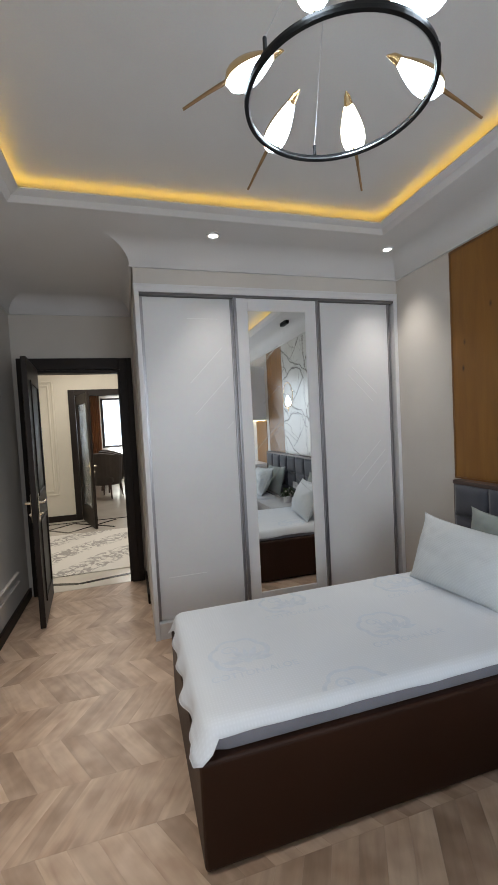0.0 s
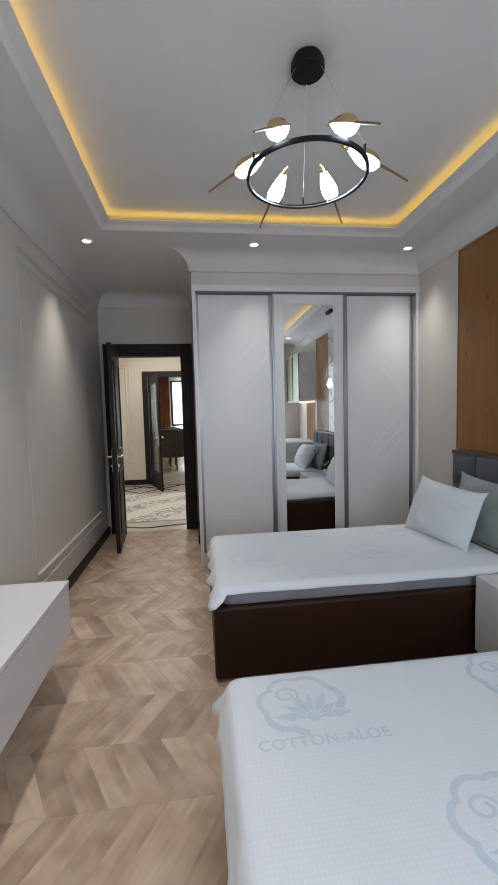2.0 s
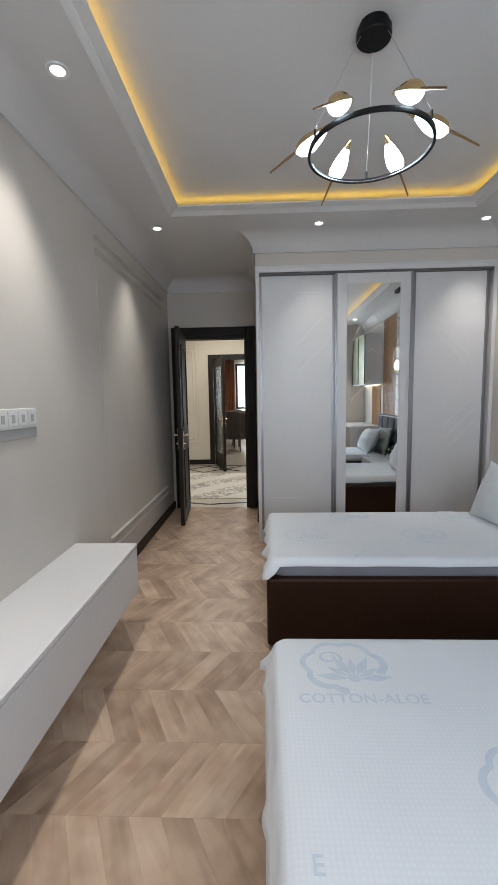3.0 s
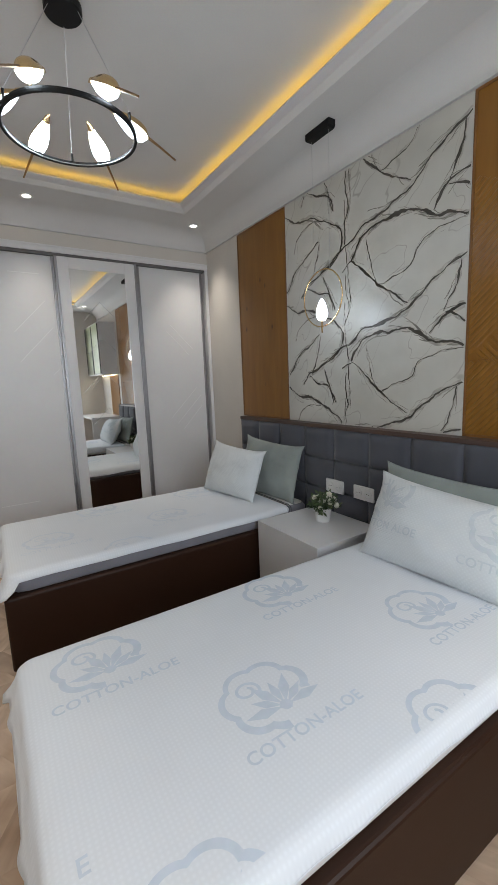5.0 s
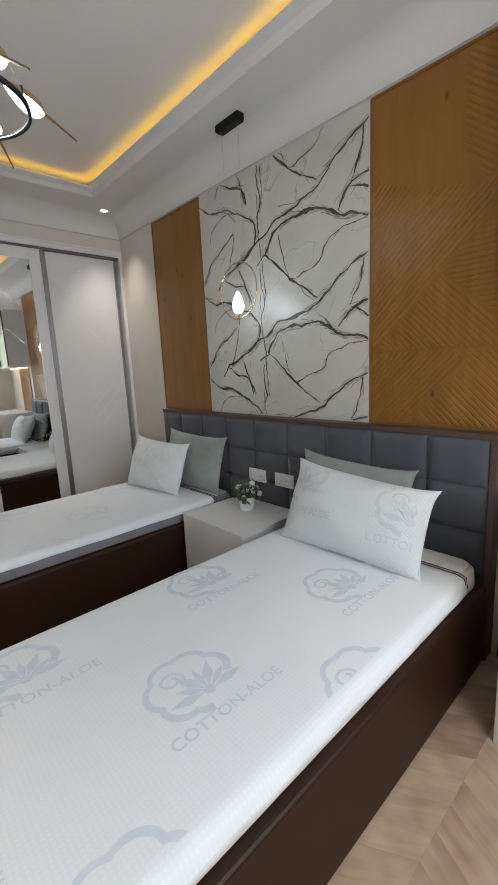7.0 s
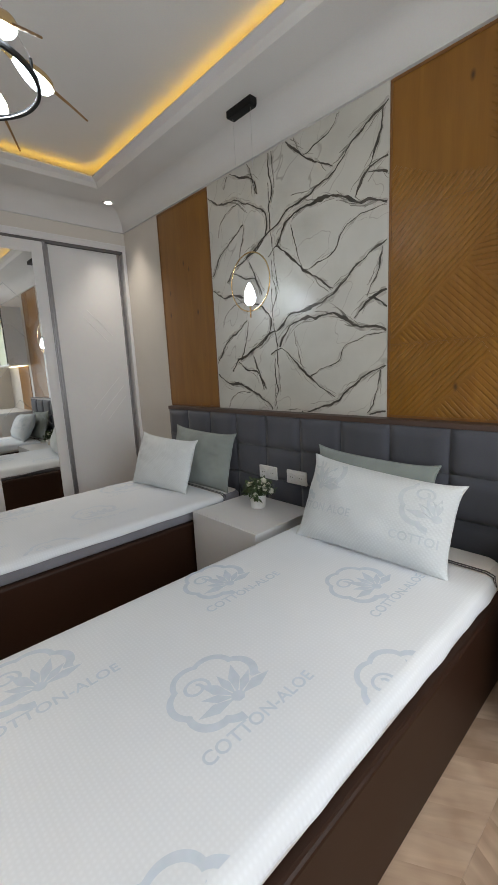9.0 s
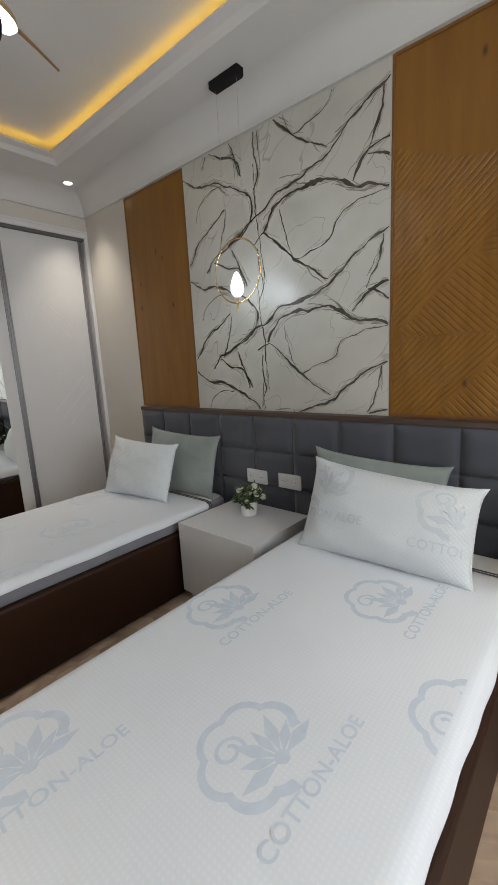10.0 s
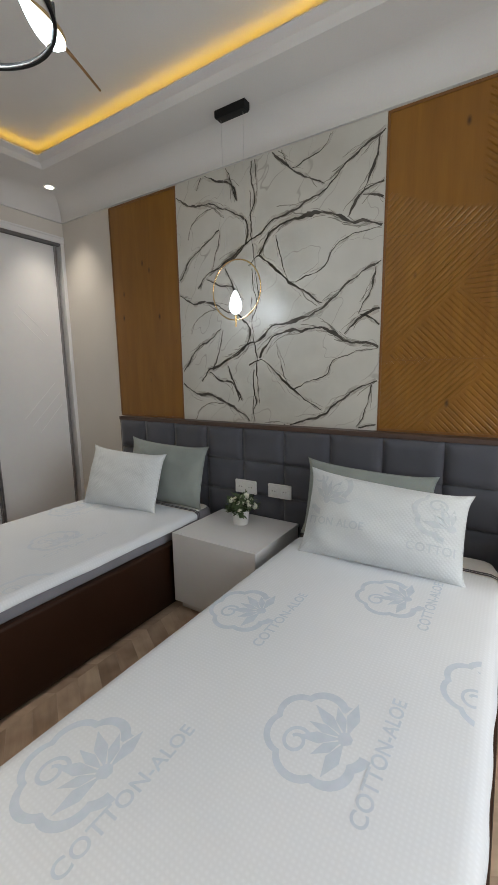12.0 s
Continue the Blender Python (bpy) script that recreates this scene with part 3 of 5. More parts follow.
def put_leaf(parent, hinge, free, height, glass):
    h, f = Vector((*hinge, 0.008)), Vector((*free, 0.008))
    width = (f - h).length
    turn = math.degrees(math.atan2(f.y - h.y, f.x - h.x))
    m = pose(h.x, h.y, h.z, 0, 0, turn)
    leaf = part("door_leaf", moved(door_leaf(width, height, glass), m), DARK_DOOR, parent)
    if glass:
        part("glass", moved(block(0.132, width - 0.132, -0.004, 0.004, 0.302, height - 0.152), m), SMOKED, leaf)
    for side in (-1, 1):
        part("door_handle", moved(handle_set(side), m @ pose(width - 0.06, 0, 0.93)), STEEL, leaf, "satin nickel lever handle", smooth=False)


put_leaf(case, (DOOR_X0 + 0.055, YN - 0.025), (-0.586, 3.66), 2.07, False)

# ---------------------------------------------------------------- wardrobe
ward = thing("wardrobe", (1.28, 3.45, 0), "white built-in wardrobe with three sliding doors", "wardrobe")
part("side_panel", block(WARD_X - 0.012, WARD_X + 0.018, WARD_Y, WARD_BACK, 0, 2.42), LACQUER, ward)
part("side_panel", block(2.255, XE, WARD_Y, WARD_BACK, 0, 2.42), LACQUER, ward)
part("back_panel", block(WARD_X + 0.018, 2.255, WARD_BACK - 0.02, WARD_BACK, 0, 2.42), LACQUER, ward)
bm = block(WARD_X - 0.012, XE, WARD_Y, WARD_BACK, 2.46, SOFFIT + 0.02)
part("fascia", bm, PAINT, ward)
bm = block(WARD_X - 0.014, XE, WARD_Y - 0.005, WARD_Y + 0.10, 2.42, 2.46, 0.003)
block(WARD_X - 0.018, XE, WARD_Y - 0.010, WARD_Y + 0.06, 2.456, 2.472, 0.004, bm)
part("top_rail", bm, LACQUER, ward)
part("top_track", block(WARD_X + 0.018, 2.255, WARD_Y + 0.006, WARD_Y + 0.09, 2.402, 2.42), SHADE_DARK, ward)
part("plinth", block(WARD_X + 0.018, 2.255, WARD_Y + 0.005, WARD_Y + 0.10, 0, 0.115, 0.003), LACQUER, ward)


def sliding_door(x0, x1, y, mirror):
    d = part("door", block(x0, x1, y, y + 0.03, 0.12, 2.40, 0.002) if not mirror else frame_of(x0, x1, y), LACQUER, ward)
    part("edge_handle", grip(x0 - 0.001, y), ALUMINIUM, d, "brushed grey aluminium edge handle")
    part("edge_handle", grip(x1 - 0.019, y), ALUMINIUM, d, "brushed grey aluminium edge handle")
    return d


def grip(x, y):
    """A channel-shaped handle strip over the door's whole height."""
    bm = block(x, x + 0.007, y - 0.012, y + 0.012, 0.12, 2.40)
    block(x + 0.013, x + 0.020, y - 0.012, y + 0.012, 0.12, 2.40, bm=bm)
    block(x + 0.007, x + 0.013, y - 0.003, y + 0.012, 0.12, 2.40, bm=bm)
    return bm


def frame_of(x0, x1, y):
    bm = block(x0, x0 + 0.105, y, y + 0.03, 0.12, 2.40, 0.003)
    block(x1 - 0.105, x1, y, y + 0.03, 0.12, 2.40, 0.003, bm)
    block(x0 + 0.105, x1 - 0.105, y, y + 0.03, 2.312, 2.40, 0.003, bm)
    block(x0 + 0.105, x1 - 0.105, y, y + 0.03, 0.12, 0.215, 0.003, bm)
    return bm


def scored(x0, z0, x1, z1, y, w=0.005):
    """A thin scored line between two points of a door's face."""
    d = Vector((x1 - x0, 0, z1 - z0)).normalized()
    s = Vector((-d.z, 0, d.x)) * w / 2
    bm = bmesh.new()
    pts = [Vector((x0, 0, z0)) + s, Vector((x0, 0, z0)) - s, Vector((x1, 0, z1)) - s, Vector((x1, 0, z1)) + s]
    a = [bm.verts.new((p.x, y - 0.0012, p.z)) for p in pts]
    c = [bm.verts.new((p.x, y + 0.001, p.z)) for p in pts]
    bm.faces.new(a)
    bm.faces.new(c)
    for i in range(4):
        bm.faces.new((a[i], a[(i + 1) % 4], c[(i + 1) % 4], c[i]))
    return bm


DY = WARD_Y + 0.045
d1 = sliding_door(0.258, 0.914, DY, False)
for x0, z0, x1, z1 in ((0.58, 2.255, 0.80, 2.255), (0.58, 1.80, 0.82, 2.05), (0.60, 1.57, 0.86, 1.84), (0.83, 1.46, 0.88, 1.51), (0.34, 0.42, 0.62, 0.42)):
    part("scored_line", scored(x0, z0, x1, z1, DY), SCORE, d1)
d3 = sliding_door(1.594, 2.235, DY, False)
for x0, z0, x1, z1 in ((1.88, 1.90, 2.10, 1.68), (1.84, 1.84, 2.06, 1.62), (1.84, 1.02, 2.12, 1.30), (1.90, 0.96, 2.16, 1.22), (1.96, 0.90, 2.17, 1.12)):
    part("scored_line", scored(x0, z0, x1, z1, DY), SCORE, d3)
MY = WARD_Y + 0.008
d2 = sliding_door(0.914, 1.581, MY, True)
glass = part("mirror", block(1.019, 1.476, MY + 0.008, MY + 0.014, 0.215, 2.312), MIRROR, d2, "tall mirror with cut diamond lines")
lines = []
for k in range(4):
    z = 2.06 - 0.30 * k
    lines += [(1.24, z, 1.24 + 0.13, z - 0.13), (1.24, z, 1.24 - 0.13, z - 0.13)]
lines += [(1.10, 1.90, 1.24, 2.06), (1.03, 1.28, 1.24, 1.50), (1.24, 1.16, 1.46, 0.94)]
for x0, z0, x1, z1 in lines:
    part("cut_line", scored(x0, z0, x1, z1, MY + 0.008, 0.0017), CUT, glass)

# ---------------------------------------------------------------- headboard wall
stone = thing("wall_panel_stone", (2.289, 1.25, 1.041), "white stone-look wall panel with dark branching veins", "wall panel", kind="structure")
part("slab", block(2.279, 2.309, 0.550, 1.908, 1.041, CORNICE - 0.006), STONE, stone)


def ribbon(bm, pts, width, seed, x):
    """A vein along pts, that swells, thins and wavers; (across, up) from the panel's lower left corner."""
    old = None
    n = len(pts)
    for i, (p, q) in enumerate(pts):
        a, c = Vector(pts[max(0, i - 1)]), Vector(pts[min(n - 1, i + 1)])
        d = (c - a).normalized()
        nrm = Vector((-d.y, d.x))
        w = width * (0.28 + 1.2 * abs(noise.noise((p * 9 + seed, q * 9, seed)))) * (0.45 + 0.55 * math.sin(math.pi * min(1, max(0, i / (n - 1)))) ** 0.5)
        mid = Vector((p, q)) + nrm * 0.014 * noise.noise((p * 11, q * 11, seed + 3)) + nrm * 0.006 * noise.noise((p * 34, q * 34, seed + 5))
        pair = []
        for side in (-1, 1):
            e = mid + nrm * side * w * (1 + 0.5 * noise.noise((p * 60, q * 60, side + seed)))
            pair.append(e)
        ok = all(0.001 < e.x < 1.3575 and 0.001 < e.y < 1.549 for e in pair)
        now = [bm.verts.new((x, 1.908 - e.x, 1.041 + 0.985 * e.y)) for e in pair] if ok else None
        if old and now:
            bm.faces.new((old[0], old[1], now[1], now[0]))
        old = now


def curve(guide, step=0.009):
    """A smooth line through guide points."""
    g = [Vector(p) for p in guide]
    g = [g[0] * 2 - g[1], *g, g[-1] * 2 - g[-2]]
    out = []
    for a, b, c, d in zip(g, g[1:], g[2:], g[3:]):
        m = max(2, int((c - b).length / step))
        for k in range(m):
            t = k / m
            out.append(0.5 * (2 * b + (c - a) * t + (2 * a - 5 * b + 4 * c - d) * t * t + (3 * b - a - 3 * c + d) * t ** 3))
    out.append(g[-2])
    return [(p.x, p.y) for p in out]


def vein(width, *guide):
    """One vein of the print with its feathery side lines; the print repeats every 0.605 m upwards."""
    line = curve(guide)
    rng = random.Random(len(line))
    for rep in (-1, 0, 1, 2):
        up = [(p, q + 0.605 * rep) for p, q in line]
        if max(q for p, q in up) < 0.01 or min(q for p, q in up) > 1.54:
            continue
        dark, pale, wash = bmesh.new(), bmesh.new(), bmesh.new()
        for side in (-1, 1):
            ribbon(wash, [(p + side * width * 0.7, q - side * width * 0.5) for p, q in up], width * 2.1, width * 700 + side, 2.2787 + side * 0.0001)
        part("vein_wash", wash, VEIN_WASH, stone)
        ribbon(dark, up, width * 1.35, width * 900, 2.2782)
        for k in range(int(len(up) * width * 22)):
            i = rng.randrange(len(up))
            m = rng.randint(8, 22)
            side, drift = rng.choice((-1, 1)), rng.uniform(0.0006, 0.0022)
            seg = up[i:i + m]
            if len(seg) > 5:
                d = (Vector(seg[-1]) - Vector(seg[0])).normalized()
                nn = Vector((-d.y, d.x)) * side
                ribbon(pale, [(p + nn.x * drift * t * 1.3, q + nn.y * drift * t * 1.3) for t, (p, q) in enumerate(seg)], width * rng.uniform(0.2, 0.6), k + 0.5, 2.2785)
        if len(dark.faces):
            part("vein", dark, VEIN, stone)
        if len(pale.faces):
            part("vein_feathers", pale, VEIN_PALE, stone)


vein(0.0075, (1.37, 0.88), (1.25, 0.83), (1.16, 0.77), (1.09, 0.71), (1.01, 0.66), (0.84, 0.61), (0.72, 0.59), (0.63, 0.52), (0.55, 0.49), (0.31, 0.37), (0.23, 0.34), (0.17, 0.27))
vein(0.0095, (1.37, 0.44), (1.28, 0.47), (1.17, 0.49), (1.07, 0.55), (0.98, 0.57), (0.91, 0.56), (0.84, 0.57), (0.74, 0.54), (0.68, 0.48), (0.63, 0.41))
vein(0.0060, (0.56, 0.36), (0.63, 0.41), (0.68, 0.38), (0.77, 0.30), (0.84, 0.23), (0.93, 0.17), (1.04, 0.10))
vein(0.0028, (0.75, 0.50), (0.77, 0.40), (0.80, 0.30), (0.84, 0.22), (0.94, 0.25), (1.05, 0.29), (1.10, 0.37), (1.17, 0.41), (1.28, 0.43), (1.36, 0.43))
vein(0.0075, (0.00, 0.86), (0.12, 0.79), (0.26, 0.78), (0.37, 0.73), (0.50, 0.66), (0.56, 0.60), (0.55, 0.50), (0.48, 0.44), (0.36, 0.39))
vein(0.0070, (0.35, 0.60), (0.18, 0.51), (0.10, 0.45), (0.01, 0.33))
vein(0.0030, (0.36, 0.60), (0.32, 0.47), (0.26, 0.34))
vein(0.0042, (0.59, 0.34), (0.59, 0.24), (0.61, 0.14), (0.57, 0.03))
vein(0.0065, (1.37, 0.65), (1.30, 0.63), (1.25, 0.61), (1.21, 0.57), (1.17, 0.52))
vein(0.0060, (1.25, 0.61), (1.31, 0.59), (1.37, 0.55))
vein(0.0050, (1.33, 0.85), (1.31, 0.76), (1.28, 0.69), (1.25, 0.62))
vein(0.0068, (0.24, 0.33), (0.33, 0.28), (0.42, 0.26), (0.47, 0.20), (0.49, 0.14))
vein(0.0055, (0.39, 0.37), (0.44, 0.26), (0.48, 0.14))
vein(0.0034, (0.58, 0.78), (0.58, 0.68), (0.58, 0.58), (0.61, 0.36), (0.63, 0.13))
vein(0.0025, (0.09, 0.59), (0.15, 0.68), (0.26, 0.73), (0.35, 0.73))


def oak_panel(y0, y1, label):
    t = thing("wall_panel_oak", (2.289, (y0 + y1) / 2, 1.041), label, "wall panel", kind="structure")
    part("board", block(2.283, 2.309, y0 + 0.012, y1 - 0.012, 1.053, CORNICE - 0.018), OAK, t)
    bm = block(2.2785, 2.309, y0, y0 + 0.012, 1.041, CORNICE - 0.006, 0.002)
    block(2.2785, 2.309, y1 - 0.012, y1, 1.041, CORNICE - 0.006, 0.002, bm)
    block(2.2785, 2.309, y0 + 0.012, y1 - 0.012, CORNICE - 0.018, CORNICE - 0.006, bm=bm)
    block(2.2785, 2.309, y0 + 0.012, y1 - 0.012, 1.041, 1.053, bm=bm)
    part("edge_trim", bm, TRIM_WOOD, t)
    return t


oak_panel(1.909, 2.575, "smooth amber oak veneer wall panel")
ribbed = oak_panel(-0.108, 0.549, "amber oak wall panel with carved diagonal ribs")


def inside(poly, p):
    s = [(b[0] - a[0]) * (p[1] - a[1]) - (b[1] - a[1]) * (p[0] - a[0]) for a, b in zip(poly, poly[1:] + poly[:1])]
    return all(v >= 0 for v in s) or all(v <= 0 for v in s)


def ribs(poly, angle, pitch=0.0225):
    """Rounded ribs across a convex field of the panel, in (y, z)."""
    poly = [(0.95 * y + 0.0075, z) for y, z in poly]
    d = Vector((math.cos(radians(angle)), math.sin(radians(angle))))
    n = Vector((-d.y, d.x))
    ks = [Vector(p).dot(n) for p in poly]
    k = math.floor(min(ks) / pitch) * pitch
    while k < max(ks):
        k += pitch
        hits = []
        for a, b in zip(poly, poly[1:] + poly[:1]):
            a, b = Vector(a), Vector(b)
            da, db = a.dot(n) - k, b.dot(n) - k
            if da * db < 0:
                hits.append((a + (b - a) * da / (da - db)).dot(d))
        if len(hits) == 2 and abs(hits[0] - hits[1]) > 0.03:
            lo, hi = sorted(hits)
            bm = bmesh.new()
            ring = []
            for s in (lo + 0.003, hi - 0.003):
                row = []
                for off, x in ((-0.0111, 2.2834), (-0.0060, 2.2797), (0.0060, 2.2797), (0.0111, 2.2834)):
                    p = d * s + n * (k + off)
                    row.append(bm.verts.new((x, p.x, p.y)))
                ring.append(row)
            for i in range(4):
                bm.faces.new((ring[0][i], ring[0][(i + 1) % 4], ring[1][(i + 1) % 4], ring[1][i]))
            bm.faces.new(ring[0])
            bm.faces.new(ring[1])
            part("rib", bm, OAK, ribbed)


L, R = 0.556, -0.108
ribs([(L, 1.425), (R, 2.03), (R, 2.13), (0.02, 2.055), (0.30, 2.10), (L, 2.22)], -43)
ribs([(0.190, 1.742), (R, 2.022), (R, 1.455)], 0)
ribs([(0.192, 1.735), (R, 1.445), (R, 1.412), (0.545, 1.412)], 45)
ribs([(0.12, 2.17), (0.12, 2.55), (R, 2.55), (R, 2.145), (0.012, 2.062)], 40)
ribs([(L, 1.399), (0.115, 1.399), (0.07, 1.335), (0.36, 1.056), (L, 1.056)], -45)
ribs([(0.062, 1.335), (0.105, 1.399), (R, 1.399), (R, 1.056), (0.348, 1.056)], 45)
for z in (2.0, 1.4055):
    part("joint", block(2.2793, 2.2845, 0.95 * R + 0.0075, 0.95 * L + 0.0075, z - 0.0010, z + 0.0010), TRIM_WOOD, ribbed)

# headboard
HX0 = 2.20
head = thing("headboard", (2.26, 1.27, 0), "long slate grey tufted headboard in a dark wooden frame", "headboard")
bm = block(HX0 + 0.004, XE - 0.001, -0.092, 2.516, 1.015, 1.041, 0.003)
part("top_board", bm, FRAME_WOOD, head)
part("side_board", block(HX0 + 0.001, XE - 0.001, -0.092, -0.064, 0, 1.0145, 0.003), FRAME_WOOD, head)
part("side_board", block(HX0 + 0.012, XE - 0.001, 2.506, 2.516, 0, 1.0145, 0.002), FRAME_WOOD, head)
part("back_board", block(2.245, XE - 0.001, -0.0635, 2.5055, 0, 1.0145), FRAME_WOOD, head)


def cushion_pad(y0, y1, z0, z1):
    """One padded field, puffed in the middle."""
    bm = bmesh.new()
    n = 8
    grid = []
    for i in range(n + 1):
        row = []
        for j in range(n + 1):
            u, v = 2 * i / n - 1, 2 * j / n - 1
            puff = max(0.0, (1 - abs(u) ** 8) * (1 - abs(v) ** 8)) ** 0.6
            row.append(bm.verts.new((2.208 - 0.020 * puff, y0 + (y1 - y0) * (u + 1) / 2, z0 + (z1 - z0) * (v + 1) / 2)))
        grid.append(row)
    for i in range(n):
        for j in range(n):
            bm.faces.new((grid[i][j], grid[i + 1][j], grid[i + 1][j + 1], grid[i][j + 1]))
    rim = [grid[i][0] for i in range(n + 1)] + [grid[n][j] for j in range(1, n + 1)] + [grid[i][n] for i in range(n - 1, -1, -1)] + [grid[0][j] for j in range(n - 1, 0, -1)]
    back = [bm.verts.new((2.2445, v.co.y, v.co.z)) for v in rim]
    for i in range(len(rim)):
        k = (i + 1) % len(rim)
        bm.faces.new((rim[i], rim[k], back[k], back[i]))
    bm.faces.new(back)
    return bm


ys = [-0.063, 0.203] + [0.493 + 0.29 * k for k in range(7)] + [2.505]
zs = [0.18, 0.392, 0.60, 0.806, 1.0142]
for y0, y1 in zip(ys, ys[1:]):
    for z0, z1 in zip(zs, zs[1:]):
        part("padded_field", cushion_pad(y0 + 0.0004, y1 - 0.0004, z0 + 0.0004, z1 - 0.0004), PADDING, head, smooth=True)


def socket(y, z):
    s = thing("wall_socket", (2.193, y, z - 0.043), "white double power socket set into the grey headboard", "socket", "sockets on the headboard")
    part("plate", block(2.179, 2.194, y - 0.078, y + 0.078, z - 0.043, z + 0.043, 0.004), PLASTIC, s)
    for o in (-0.037, 0.037):
        p = part("outlet", moved(lathe([(0.029, 0), (0.029, 0.004), (0.024, 0.004), (0.022, 0.0012)], (0, 0, 0), 20), pose(2.179, y + o, z, 0, -90, 0)), PLASTIC, s)
        for q in (-0.009, 0.009):
            part("hole", moved(lathe([(0.0028, 0), (0.0028, 0.002)], (0, 0, 0), 8), pose(2.1785, y + o + q, z, 0, -90, 0)), BLACK, p)


socket(1.332, 0.645)
socket(1.089, 0.648)

# ---------------------------------------------------------------- beds
BED_X0, BED_X1, BASE_Z, TOP_Z = 0.289, 2.176, 0.388, 0.487


def bed_base(y0, y1):
    b = thing("bed_base", ((BED_X0 + BED_X1) / 2, (y0 + y1) / 2, 0), "low box bed base in dark brown leatherette", "bed", "pair of single beds")
    part("upholstered_box", block(BED_X0, BED_X1, y0, y1, 0.012, BASE_Z, 0.014, seg=3), LEATHER, b)
    part("plinth", block(BED_X0 + 0.03, BED_X1 - 0.01, y0 + 0.03, y1 - 0.03, 0.001, 0.0115), BLACK, b)


def rim_points(x0, x1, y0, y1, r, count):
    """Points round a rectangle with rounded corners, evenly spaced, with outward normals."""
    w, h = x1 - x0 - 2 * r, y1 - y0 - 2 * r
    arc = math.pi * r / 2
    total = 2 * (w + h) + 4 * arc
    out = []
    for k in range(count):
        s = total * k / count
        for seg in (("l", (x0 + r, y0), (1, 0), (0, -1), w), ("a", (x1 - r, y0 + r), -90, None, arc), ("l", (x1, y0 + r), (0, 1), (1, 0), h), ("a", (x1 - r, y1 - r), 0, None, arc), ("l", (x1 - r, y1), (-1, 0), (0, 1), w), ("a", (x0 + r, y1 - r), 90, None, arc), ("l", (x0, y1 - r), (0, -1), (-1, 0), h), ("a", (x0 + r, y0 + r), 180, None, arc)):
            if s <= seg[4]:
                if seg[0] == "l":
                    out.append(((seg[1][0] + seg[2][0] * s, seg[1][1] + seg[2][1] * s), seg[3]))
                else:
                    a = radians(seg[2] + 90 * s / arc)
                    out.append(((seg[1][0] + r * math.cos(a), seg[1][1] + r * math.sin(a)), (math.cos(a), math.sin(a))))
                break
            s -= seg[4]
    return out


def shell(rings, cap_first=True, cap_last=False):
    bm = bmesh.new()
    vs = [[bm.verts.new(p) for p in ring] for ring in rings]
    n = len(vs[0])
    for a, c in zip(vs, vs[1:]):
        for k in range(n):
            bm.faces.new((a[k], a[(k + 1) % n], c[(k + 1) % n], c[k]))
    if cap_first:
        bm.faces.new(vs[0])
    if cap_last:
        bm.faces.new(vs[-1])
    return bm


def mattress(y0, y1, side):
    m = thing("mattress", ((BED_X0 + BED_X1) / 2, (y0 + y1) / 2, BASE_Z + 0.001), "single mattress in plain pale fabric", "mattress", "mattresses")
    pts = rim_points(BED_X0 + 0.034, BED_X1 - 0.004, y0 + 0.034, y1 - 0.034, 0.07, 120)
    rings = [[(x, y, BASE_Z + 0.001) for (x, y), n in pts]]
    for out, z in ((0.004, BASE_Z + 0.007), (0.007, BASE_Z + 0.03), (0.002, TOP_Z - 0.028), (-0.012, TOP_Z - 0.010), (-0.03, TOP_Z - 0.005)):
        rings.append([(x + n[0] * out, y + n[1] * out, z) for (x, y), n in pts])
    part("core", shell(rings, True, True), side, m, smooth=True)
    part("top_cover", shell([[(x - n[0] * 0.02, y - n[1] * 0.02, TOP_Z - 0.0045) for (x, y), n in pts], [(x - n[0] * 0.02, y - n[1] * 0.02, TOP_Z - 0.0025) for (x, y), n in pts]], True, True), MATTRESS_TOP, m)


